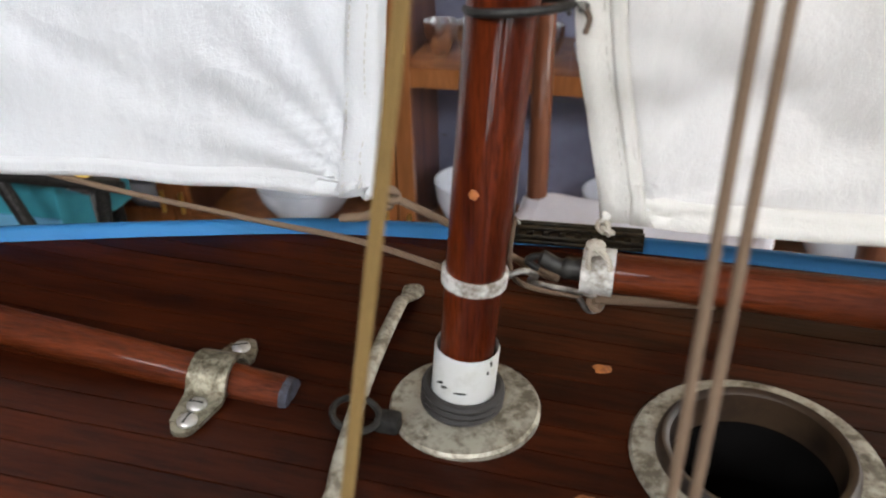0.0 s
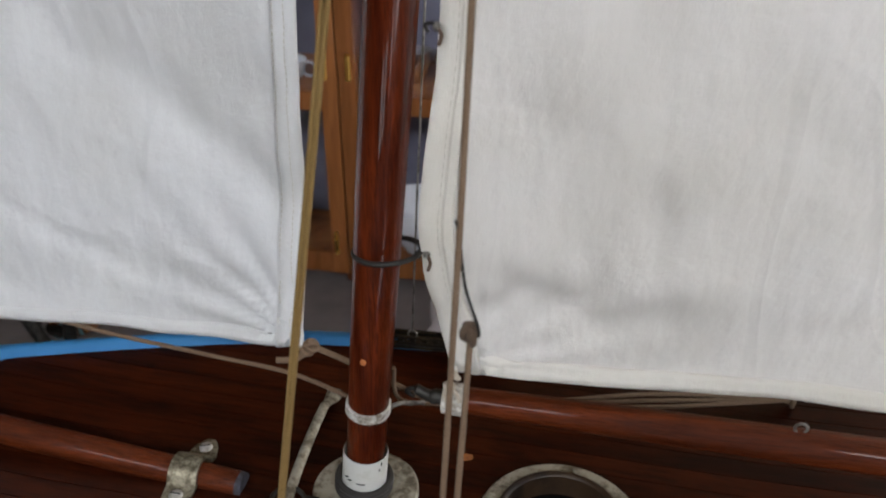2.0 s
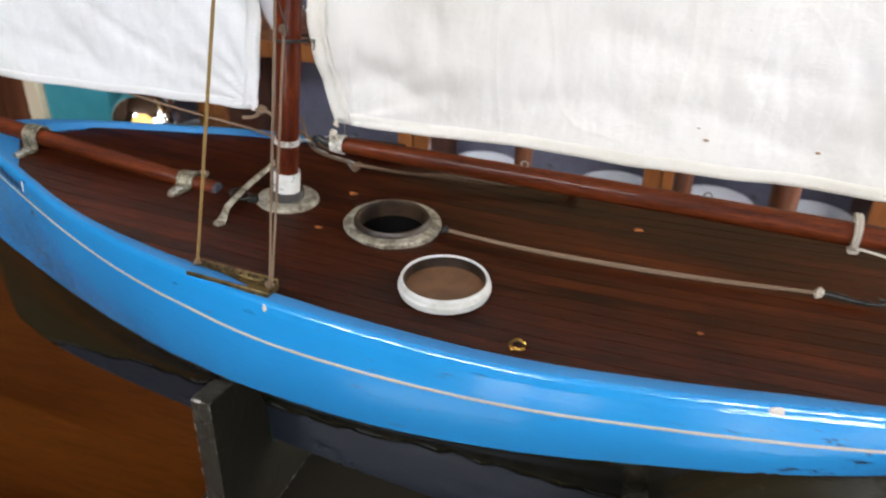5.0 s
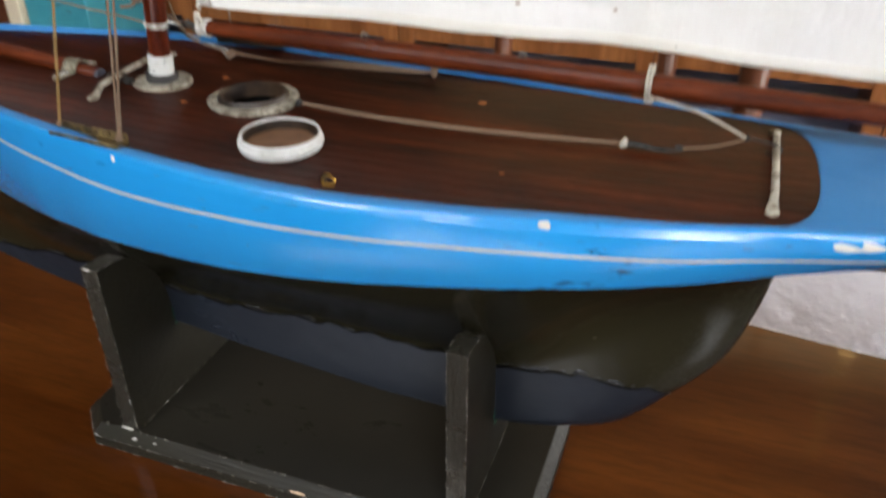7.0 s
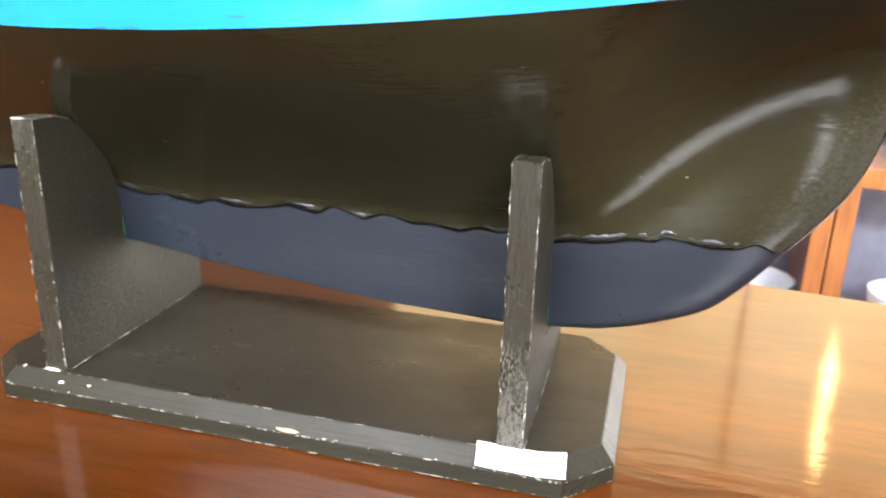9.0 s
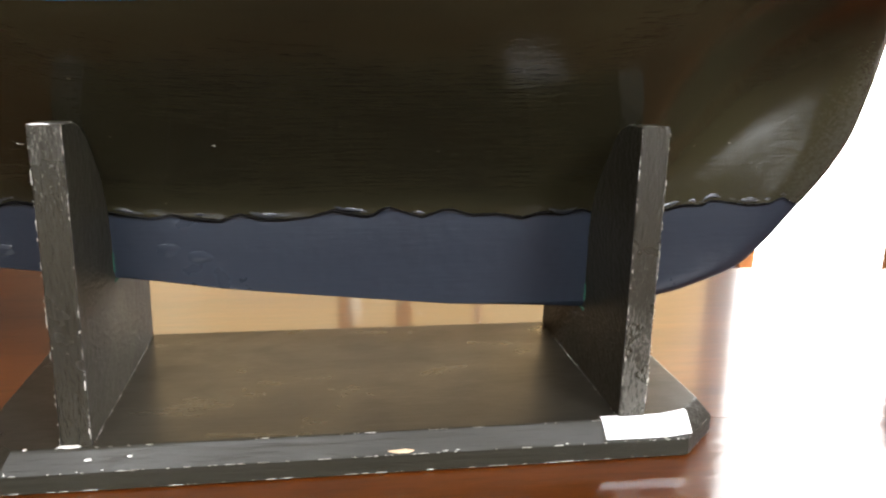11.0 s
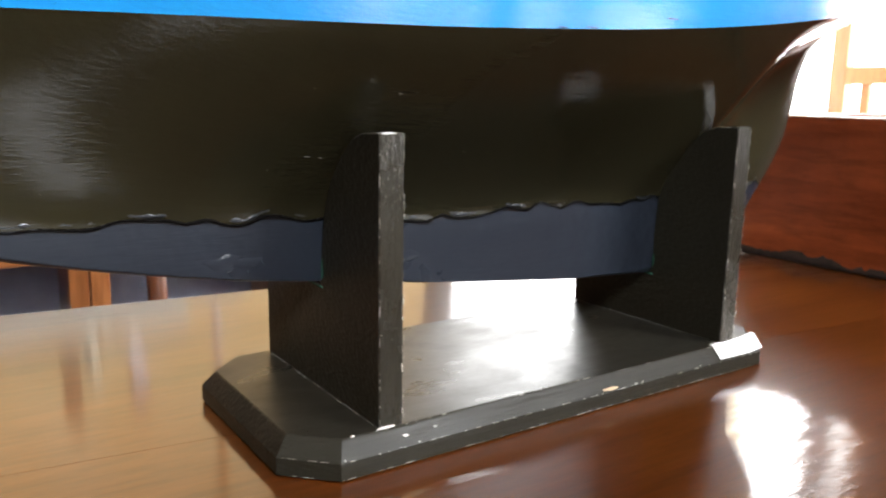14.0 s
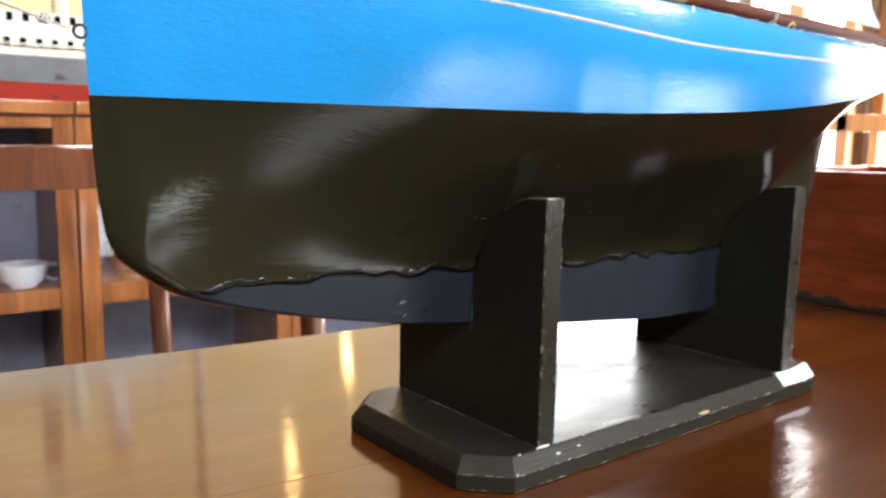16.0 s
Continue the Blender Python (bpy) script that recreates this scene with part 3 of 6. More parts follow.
grid(bm, lambda u, v: Vector((0.5876 - 0.0008 * v * (1 - v) * 4, -0.275 + 0.526 * u, 0.0016 + v * max(0.0022, 0.008 + 0.011 * noise.noise(Vector((u * 17, 3, 1))) + 0.006 * noise.noise(Vector((u * 70, 8, 1)))))), 120, 4)
part("worn_foot", bm, worn_foot, hb, "dark rotten lower edge")

# ---- stand ----
BX0, BX1, BY0, BY1, CUT = -0.0445, 0.2945, -0.0065, 0.1405, 0.0213


def octagon(inset, cut):
    x0, x1, y0, y1 = BX0 + inset, BX1 - inset, BY0 + inset, BY1 - inset
    return [(x0 + cut, y0), (x1 - cut, y0), (x1, y0 + cut), (x1, y1 - cut), (x1 - cut, y1), (x0 + cut, y1), (x0, y1 - cut), (x0, y0 + cut)]


stand = thing("display_stand", (0.124, 0.055, 0), "dark olive painted wooden stand with two cradle boards, chipped edges", "stand")
bm = bmesh.new()
rings = []
for inset, cut, z in ((0.0006, CUT, 0.0005), (0, CUT, 0.001), (0, CUT, 0.0090), (0.0006, CUT - 0.0003, 0.0101), (0.0062, CUT - 0.0026, 0.0168), (0.0070, CUT - 0.0030, 0.0173)):
    rings.append([bm.verts.new((x, y, z)) for x, y in octagon(inset, cut)])
for a, b in zip(rings, rings[1:]):
    for k in range(8):
        bm.faces.new((a[k], a[(k + 1) % 8], b[(k + 1) % 8], b[k]))
bm.faces.new(rings[0][::-1])
bm.faces.new(rings[-1])
base = part("base", bm, base_paint, stand, "bevelled base board with cut corners", 12)
base.data.materials.append(base_top_paint)
for poly in base.data.polygons:
    if poly.normal.z > 0.98:
        poly.material_index = 1


green_felt = mat("green_felt", (0.012, 0.075, 0.045), 0.9)


def cradle(x0, slot_z):
    half = [(0.0008, 0.0173), (0.0, 0.1507), (0.016, 0.1500), (0.024, 0.1475), (0.032, 0.1425), (0.040, 0.1345), (0.047, 0.1255), (0.0525, 0.1160),
            (0.0565, 0.1040), (0.0580, 0.090), (0.0583, slot_z + 0.004), (0.0605, slot_z)]
    mirror = [(0.132 - y, z) for y, z in half[::-1][:8]]
    far = [(0.108, 0.1475), (0.1315, 0.1500), (0.1315, 0.0173)]
    bm = bmesh.new()
    prism(bm, half + mirror + far, 0, x0, x0 + 0.0125)
    bmesh.ops.bevel(bm, geom=[e for e in bm.edges if abs(e.verts[0].co.x - e.verts[1].co.x) < 1e-6], offset=0.0006, segments=1, affect='EDGES')
    return bm


for x0, s in ((-0.0005, 0.0725), (0.2415, 0.0515)):
    board = part("cradle_board", cradle(x0, s), stand_paint, stand, "upright board with rough brushed paint", 25)
    board.data.materials.append(base_paint)
    for poly in board.data.polygons:
        if abs(poly.normal.x) > 0.9:
            poly.material_index = 1
    bm = bmesh.new()
    box(bm, x0 - 0.0005, x0 + 0.0130, 0.0575, 0.0581, s + 0.004, s + 0.013)
    box(bm, x0 - 0.0005, x0 + 0.0130, 0.0577, 0.0745, s - 0.0012, s - 0.0003)
    part("felt_lining", bm, green_felt, board, "thin dark green felt in the notch")

# worn spots of bare filler on the edges of the stand
rng = random.Random(5)


def fleck(bm, c, sx, sy, sz, seed):
    r = random.Random(seed)
    res = bmesh.ops.create_icosphere(bm, subdivisions=2, radius=1)
    for v in res["verts"]:
        k = 1 + 0.45 * (noise.noise(v.co * 1.8 + Vector((seed, 0, 0))))
        v.co = Vector(c) + Vector((v.co.x * sx * k, v.co.y * sy * k, v.co.z * sz * k))


marks = []
for k in range(15):
    x = -0.012 + 0.285 * rng.random()
    marks.append(((x, BY0 + 0.0002 + 0.0006 * rng.random(), rng.choice((0.0014, 0.0094, 0.0098))), (0.0006 + 0.002 * rng.random() ** 2, 0.0003, 0.0004)))
for x in (0.0005, 0.0115, 0.2422, 0.2535):
    for k in range(4):
        marks.append(((x, 0.0005, 0.022 + 0.125 * rng.random()), (0.0003, 0.0004, 0.0004 + 0.003 * rng.random() ** 3)))
marks += [((0.1410, BY0 + 0.0010, 0.0104), (0.0062, 0.0012, 0.0008)), ((0.004, 0.0006, 0.1503), (0.005, 0.0009, 0.0005)),
          ((0.010, 0.0165, 0.1492), (0.0024, 0.0022, 0.0006)), ((0.2535, 0.0175, 0.1482), (0.0012, 0.0026, 0.0006)),
          ((0.0035, 0.0004, 0.0176), (0.005, 0.0008, 0.0006)), ((-0.0143, 0.0004, 0.0173), (0.0012, 0.0012, 0.0006)),
          ((0.0110, -0.0035, 0.0134), (0.0022, 0.0016, 0.0007)), ((0.0275, -0.003, 0.0138), (0.0018, 0.0010, 0.0006)), ((-0.021, BY0 + 0.0006, 0.009), (0.0008, 0.0006, 0.002))]
bare_wood = mat("bare_wood_chip", (0.5, 0.36, 0.22), 0.8)
for n, (c, s) in enumerate(marks):
    bm = bmesh.new()
    k = 1.0 if s[0] > 0.004 else 0.7
    fleck(bm, c, s[0] * k, s[1] * k, s[2] * k, seed=n)
    part("paint_chip", bm, bare_wood if s == (0.0062, 0.0012, 0.0008) else chip_white, stand)

# paint rubbed thin along the edges
worn_paint = metal_mat("worn_edge_paint", (0.30, 0.285, 0.24), (0.12, 0.11, 0.09), 0.5, 0.0, 500, 0.5)


flakes = bmesh.new()


def worn_edge(a, b, count, size, seed):
    """Small thin flakes of lighter paint strung along an edge."""
    q = random.Random(seed)
    bm = flakes
    a, b = Vector(a), Vector(b)
    d = b - a
    run = d.normalized()
    for k in range(count):
        c = a + d * q.random()
        long = size * (0.4 + 2.2 * q.random() ** 3)
        thin = size * q.uniform(0.12, 0.26)
        res = bmesh.ops.create_icosphere(bm, subdivisions=1, radius=1)
        for v in res["verts"]:
            p = v.co * q.uniform(0.7, 1.2)
            off = p * thin
            v.co = c + off - run * off.dot(run) + run * (p.dot(run) * long)


for n, z in enumerate((0.0012, 0.0092)):
    worn_edge((BX0 + CUT, BY0, z), (BX1 - CUT, BY0, z), 46, 0.0016, 70 + n)
    worn_edge((BX0, BY0 + CUT, z), (BX0 + CUT, BY0, z), 6, 0.0014, 80 + n)
    worn_edge((BX1 - CUT, BY0, z), (BX1, BY0 + CUT, z), 6, 0.0014, 90 + n)
worn_edge((BX0 + CUT, BY0 + 0.0066, 0.0171), (BX1 - CUT, BY0 + 0.0066, 0.0171), 22, 0.0014, 98)
for n, x in enumerate((-0.0004, 0.0119, 0.2416, 0.2539)):
    worn_edge((x, 0.0002, 0.018), (x, 0.0002, 0.150), 26, 0.0013, 100 + n)
    worn_edge((x + (0.0003 if n % 2 else -0.0003), 0.002, 0.0175), (x + (0.0003 if n % 2 else -0.0003), 0.130, 0.0175), 60, 0.0012, 110 + n)
    worn_edge((x, 0.001, 0.1503), (x, 0.016, 0.1497), 6, 0.0011, 120 + n)
edge = part("worn_edge", flakes, worn_paint, stand)
tagged(edge, "thin flakes of lighter worn paint along the edges", kind="stuff")

# paper tag stuck over the edge of the stand
tag = thing("paper_tag", (0.25, -0.004, 0.017), "small curled white paper sticker with faint handwriting on the stand", "label")


def tag_at(u, v):
    x = 0.2325 + 0.041 * u
    y = 0.0022 - 0.0088 * v
    z = 0.0182 - max(0, v - 0.28) * 0.0102 + 0.0045 * max(0, u - 0.70) * (1.3 - 0.6 * v)
    return Vector((x + 0.001 * v, y - 0.0005 * math.sin(u * 3), z))


bm = bmesh.new()
grid(bm, tag_at, 20, 12)
ob = part("sheet", bm, paper, tag)
so = ob.modifiers.new("thick", 'SOLIDIFY')
so.thickness = 0.00025
for u0, u1, v in ((0.5, 0.62, 0.52), (0.65, 0.78, 0.5), (0.81, 0.92, 0.46)):
    bm = bmesh.new()
    grid(bm, lambda u, w: tag_at(u0 + (u1 - u0) * u, v + 0.16 * w - 0.1 * u) + Vector((0, -0.00012, 0.00016)), 4, 2)
    part("ink_mark", bm, ink, tag)

# ---- yacht ----
C = 0.066
yacht = thing("model_yacht", (0.12, C, 0.0517), "large wooden model sailing yacht, blue topsides, olive bottom, cotton sails", "model yacht")

STEM = [(0.0517, 0.23), (0.0522, 0.20), (0.0567, 0.15), (0.061, 0.105), (0.0655, 0.06), (0.070, 0.03), (0.0738, 0.0), (0.0785, -0.041), (0.083, -0.068), (0.088, -0.095),
        (0.097, -0.136), (0.1035, -0.1575), (0.109, -0.171), (0.1145, -0.180), (0.127, -0.1945), (0.144, -0.1995), (0.172, -0.202), (0.191, -0.2025), (0.226, -0.2035), (0.272, -0.2045)]
STERN = [(0.0517, 0.25), (0.0532, 0.27), (0.056, 0.289), (0.0622, 0.309), (0.070, 0.3275), (0.0825, 0.342), (0.096, 0.354), (0.127, 0.381), (0.151, 0.392), (0.172, 0.3985),
         (0.182, 0.402), (0.1865, 0.411), (0.19, 0.436)]
SHEER = [(-0.2045, 0.2670), (-0.17, 0.2650), (-0.13, 0.2620), (-0.072, 0.2575), (-0.029, 0.256), (0.0075, 0.2545), (0.07, 0.2515), (0.146, 0.2485), (0.2, 0.248), (0.3, 0.2495), (0.44, 0.254)]
WATER = [(-0.202, 0.1960), (-0.12, 0.1950), (0.0, 0.1942), (0.05, 0.1950), (0.12, 0.1978), (0.185, 0.2025), (0.245, 0.2083), (0.3, 0.2150), (0.35, 0.2212), (0.395, 0.2268), (0.436, 0.2340)]
BEAM = [(-0.2045, 0.0), (-0.172, 0.0135), (-0.126, 0.0355), (-0.072, 0.0595), (-0.029, 0.0750), (0.0075, 0.0840), (0.035, 0.0885), (0.07, 0.0935), (0.141, 0.0975), (0.197, 0.097), (0.249, 0.0915),
        (0.298, 0.084), (0.345, 0.0755), (0.39, 0.0655), (0.44, 0.0565)]
WLBEAM = [(-0.2025, 0.0), (-0.182, 0.0110), (-0.12, 0.0365), (-0.066, 0.0575), (0.0, 0.0780), (0.021, 0.0825), (0.05, 0.0890), (0.12, 0.0965), (0.185, 0.0965), (0.245, 0.0905),
          (0.3, 0.0835), (0.35, 0.072), (0.395, 0.0565), (0.436, 0.0475)]
LEADTOP = [(-0.166, 0.1115), (-0.1, 0.111), (-0.05, 0.109), (0.0, 0.107), (0.06, 0.1015), (0.13, 0.1035), (0.228, 0.101), (0.295, 0.1035), (0.356, 0.1015)]
LINE = [(-0.2, 0.2555), (-0.13, 0.2500), (-0.068, 0.2455), (0.005, 0.2375), (0.07, 0.2315), (0.12, 0.2305), (0.2, 0.2315), (0.29, 0.2345), (0.35, 0.2365), (0.436, 0.2405)]
KEEL = 0.0082


def side_half(x, z):
    """Half breadth of the topsides."""
    zw, zs = at(WATER, x), at(SHEER, x)
    t = max(0.0, min(1.0, (z - zw) / (zs - zw)))
    bulge = 0.0035 * math.sin(math.pi * t) * smooth01((x + 0.2) / 0.15)
    return max(0.0, at(WLBEAM, x) * (1 - t) + at(BEAM, x) * t + bulge)


def flare(x):
    """The far bow is a little fuller than the near one."""
    return 0.005 * smooth01((x + 0.2045) / 0.05) * (1 - smooth01((x + 0.09) / 0.12))


def deck_half(x):
    b = min(at(BEAM, x) - 0.0058, max(0.0, (x + 0.150)) * 1.1)
    if x > 0.368:
        k = min(1.0, (x - 0.368) / 0.0375)
        b = min(b, (at(BEAM, 0.368) - 0.0058) * (1 - k ** 3) ** (1 / 3))
    return max(b, 0.0)


def near_half(x):
    """The painted margin is wider on the near side amidships."""
    return max(0.0, deck_half(x) - 0.0035 * smooth01((x + 0.08) / 0.12) * (1 - smooth01((x - 0.29) / 0.08)))


def under_half(x, z, xs, xe):
    zw = at(WATER, x)
    zl = min(at(LEADTOP, x), zw - 0.03)
    k = min(KEEL, 0.8 * max(0.0, at(WLBEAM, x)) + 0.0006)
    if z <= zl:
        h = k * (0.86 + 0.14 * smooth01((z - 0.0517) / 0.05))
    else:
        t = min(1.0, (z - zl) / (zw - zl))
        p = 1.35 + 6.0 * smooth01((x - 0.25) / 0.14) + 0.25 * smooth01((-0.05 - x) / 0.12)
        h = k + (max(at(WLBEAM, x), 0) - k) * t ** p * (1.25 - 0.25 * t * t)
    d0, d1 = (x - xs) / 0.011, (xe - x) / 0.032
    e = 1.0
    if d0 < 1:
        e *= math.sqrt(max(0.0, 1 - (1 - d0) ** 2)) if z < zw - 0.004 else 1.0
    if d1 < 1 and z < zw - 0.003:
        e *= math.sqrt(max(0.0, 1 - (1 - d1) ** 2))
    return h * e


def under_point(u, znom):
    w = (znom - 0.0517) / (0.19 - 0.0517)
    xs, xe = at(STEM, znom), at(STERN, znom)
    s = 0.5 - 0.5 * math.cos(math.pi * u)
    s = 0.5 * s + 0.5 * u
    x = xs + s * (xe - xs)
    z = znom + (at(WATER, x) - 0.19) * w ** 3
    return x, z, under_half(x, z, xs, xe)


def under_mesh(z0, z1, rows, extra=0.0):
    bm = bmesh.new()
    for sgn in (-1, 1):
        grid(bm, lambda u, v: (lambda p: Vector((p[0], C + sgn * (p[2] + (extra if 0.004 < u < 0.996 else 0)), p[1])))(under_point(u, z0(u) + (z1(u) - z0(u)) * v)), 150, rows)
    bmesh.ops.remove_doubles(bm, verts=bm.verts, dist=1e-6)
    return bm


BREAKS = random.Random(9)
ZIGZAG = [(-0.19, 0.0)]
while ZIGZAG[-1][0] < 0.37:
    x = ZIGZAG[-1][0] + BREAKS.uniform(0.004, 0.017)
    ZIGZAG.append((x, BREAKS.uniform(-0.0032, 0.0032) * (0.45 + 0.55 * abs(math.sin(x * 31)))))


def zigzag(x):
    """Straight broken runs of the cracked joint."""
    for (x0, z0), (x1, z1) in zip(ZIGZAG, ZIGZAG[1:]):
        if x0 <= x < x1:
            return z0 + (z1 - z0) * (x - x0) / (x1 - x0)
    return 0.0


def lead_z(u):
    """Height of the ragged joint between the wooden bottom and the lead, in the hull's own rows."""
    z = 0.102
    for _ in range(6):
        x = under_point(u, z)[0]
        z = at(LEADTOP, x) + zigzag(x) + 0.0026 * smooth01((x - 0.301) / 0.003)
    return z


LEADZ = [lead_z(i / 150) for i in range(151)]


def lead_of(u):
    return LEADZ[int(round(u * 150))]


seam_paint = paint("seam_paint", (0.019, 0.021, 0.024), (0.013, 0.014, 0.015), 0.26, (0.12, 0.12, 0.115), 0.72, relief=0.6, spec=0.45)
keel_rows = under_mesh(lambda u: 0.0517, lead_of, 16, -0.0006)
lead = part("lead_ballast", keel_rows, slate, yacht, "slate-grey lead ballast keel", 50)
bm = under_mesh(lead_of, lambda u: 0.168, 26)
b2 = under_mesh(lambda u: 0.168, lambda u: 0.19, 20)
tmp = bpy.data.meshes.new("tmp")
b2.to_mesh(tmp)
b2.free()
bm.from_mesh(tmp)
bpy.data.meshes.remove(tmp)
bmesh.ops.remove_doubles(bm, verts=bm.verts, dist=2e-6)
part("underbody", bm, olive, yacht, "olive-black glossy bottom paint", 50)

# ragged putty ridge along the joint, with a crack below it
FINE = []
for i in range(24, 588):
    u = i / 600
    k = u * 150
    a = int(k)
    x, z, h = under_point(u, LEADZ[a] + (LEADZ[a + 1] - LEADZ[a]) * (k - a))
    FINE.append((x, z, h))


def rough_line(f, seed):
    return noise.noise(Vector((f, seed, 1.7)))


ridge, crack = bmesh.new(), bmesh.new()
for sgn in (-1, 1):
    p1, r1, p2, r2 = [], [], [], []
    for x, z, h in FINE:
        n1, n2, n3 = rough_line(x * 55, 2 + sgn), rough_line(x * 240, 5 + sgn), rough_line(x * 620, 8 + sgn)
        p1.append((x, C + sgn * (h - 0.0008), z + 0.0016 + 0.0008 * n2 + 0.0003 * n3))
        r1.append(max(0.0003, 0.0011 + 0.0010 * n1 + 0.0006 * n2 + 0.0003 * n3))
        m1, m3 = rough_line(x * 45, 12 + sgn), rough_line(x * 520, 18 + sgn)
        p2.append((x, C + sgn * (h + 0.0002), z - 0.0007 + 0.0003 * m3))
        r2.append(max(0.0002, 0.0005 + 0.0006 * m1 + 0.0003 * m3))
    tube(ridge, p1, r1, 7)
    tube(crack, p2, r2, 6)
part("putty_seam", ridge, seam_paint, yacht, "ragged painted seam above the lead", 60)
part("seam_crack", crack, shade_black, yacht, "dark crack along the top of the lead", 60)

# topsides with rounded gunwale and painted margin of the deck
bm = bmesh.new()
margin = bmesh.new()
for sgn in (-1, 1):
    def top_point(u, v):
        if v <= 0.72:
            t = v / 0.72
            zst = 0.1895 + (0.2715 - 0.1895) * t
            xs = at(STEM, zst)
            x = xs + (0.436 + 0.004 * t - xs) * (0.6 * u + 0.4 * (0.5 - 0.5 * math.cos(math.pi * u)))
            zs, zw = at(SHEER, x) - 0.003, at(WATER, x)
            z = zw + t * (zs - zw)
            h = side_half(x, z) + (flare(x) * t if sgn > 0 else 0)
            if u == 0:
                h = 0.0
            return Vector((x, C + sgn * h, z))
        k = (v - 0.72) / 0.28
        xs = -0.2045
        x = xs + (0.44 - xs) * (0.6 * u + 0.4 * (0.5 - 0.5 * math.cos(math.pi * u)))
        b = side_half(x, at(SHEER, x)) + (flare(x) if sgn > 0 else 0)
        if u == 0:
            b = 0.0
        d = max(0.0, deck_half(x) + flare(x) - 0.003) if sgn > 0 else near_half(x)
        lip = 0.0026 * smooth01((x + 0.19) / 0.06) * (1 - smooth01((x - 0.16) / 0.14)) if sgn > 0 else 0.0
        if k < 0.5:
            a = k / 0.5 * math.pi / 2
            r = min(0.003, b * 0.5)
            return Vector((x, C + sgn * (b - r + r * math.cos(a)), at(SHEER, x) - 0.003 + 0.003 * math.sin(a) + lip * math.sin(a)))
        q = (k - 0.5) / 0.5
        inner = b - min(0.003, b * 0.5)
        return Vector((x, C + sgn * (inner + (min(d, inner) - inner) * q), at(SHEER, x) + 0.0006 * math.sin(math.pi * q) + lip * (1 - smooth01((q - 0.45) / 0.55))))
    grid(bm, lambda u, v: top_point(u, 0.86 * v), 160, 44)
    grid(margin, lambda u, v: top_point(u, 0.86 + 0.14 * v), 640, 6)
bmesh.ops.remove_doubles(bm, verts=bm.verts, dist=2e-6)
part("topside", bm, blue, yacht, "bright blue glossy topsides with scuffs", 60)
bmesh.ops.remove_doubles(margin, verts=margin.verts, dist=2e-6)
part("covering_board", margin, blue_deck, yacht, "weathered blue margin round the deck", 60)

# flat transom
bm = bmesh.new()
out = []
for i in range(13):
    t = i / 12
    z = at(WATER, 0.436) + t * (at(SHEER, 0.44) - 0.003 - at(WATER, 0.436))
    out.append((side_half(0.436 + 0.004 * t, z), z, 0.436 + 0.004 * t))
vs = [bm.verts.new((x, C - h, z)) for h, z, x in out] + [bm.verts.new((x, C + h, z)) for h, z, x in out[::-1]]
bm.faces.new(vs)
part("transom", bm, blue, yacht)

# cream line along the side
for sgn in (-1, 1):
    bm = bmesh.new()
    def line_point(u, v):
        x = -0.197 + 0.632 * u
        z = at(LINE, x) + (v - 0.5) * 0.0021 + 0.00012 * noise.noise(Vector((x * 160, v * 3, sgn)))
        h = side_half(x, z) + (0.0003 if 0 < v < 1 else -0.0002)
        return Vector((x, C + sgn * h, z))
    grid(bm, line_point, 150, 3)
    part("cove_line", bm, stripe_white, yacht, "thin cream cove line")

# letters of the name, too worn to read, and white touch-up spots on the side
for k, w in enumerate((0.0035, 0.004, 0.003, 0.004, 0.0035)):
    x = -0.139 + 0.0058 * k
    bm = bmesh.new()
    def letter(u, v, x=x, w=w):
        xx = x + w * u
        z = at(LINE, xx) + 0.0025 + 0.0052 * v
        return Vector((xx, C - side_half(xx, z) - 0.00025, z))
    grid(bm, letter, 3, 3)
    part("letter_bar", bm, dark_letter, yacht)


def side_spot(x, z, sx, sz, seed, material=None, name="paint_chip"):
    bm = bmesh.new()
    fleck(bm, (x, C - side_half(x, z), z), sx, 0.00045 if material is None else 0.00012, sz, seed)
    part(name, bm, material or chip_white, yacht)


side_spot(-0.1087, 0.2555, 0.0008, 0.0035, 3)
side_spot(-0.1705, 0.2628, 0.0028, 0.0022, 4)
side_spot(0.0735, 0.2488, 0.0009, 0.0022, 5)
side_spot(0.2934, 0.2478, 0.0030, 0.0022, 6)
side_spot(0.412, 0.2478, 0.0075, 0.0018, 7)
side_spot(0.423, 0.2490, 0.0065, 0.0022, 8)

# specks on the bottom and raised blisters on the lead


def under_y(x, z):
    return C - under_half(x, z, at(STEM, z), at(STERN, z))


dull_speck = metal_mat("rubbed_speck", (0.13, 0.125, 0.10), (0.05, 0.046, 0.038), 0.5, 0.0, 700, 0.5)
sp = random.Random(31)
specks = [(-0.0158, 0.1384, 0.0022), (-0.0098, 0.1378, 0.0016), (0.0638, 0.1390, 0.0012), (0.16, 0.136, 0.001), (0.2915, 0.1362, 0.0009), (0.0144, 0.167, 0.0012), (0.3114, 0.1371, 0.0012), (0.0378, 0.1093, 0.0006)]
specks += [(sp.uniform(-0.13, 0.33), sp.uniform(0.118, 0.185), sp.uniform(0.0002, 0.0006)) for _ in range(9)]
for n, (x, z, w) in enumerate(specks):
    bm = bmesh.new()
    fleck(bm, (x, under_y(x, z), z), w * 0.8, 0.0001, 0.00012 + 0.1 * w, 200 + n)
    part("speck", bm, dull_speck, yacht)
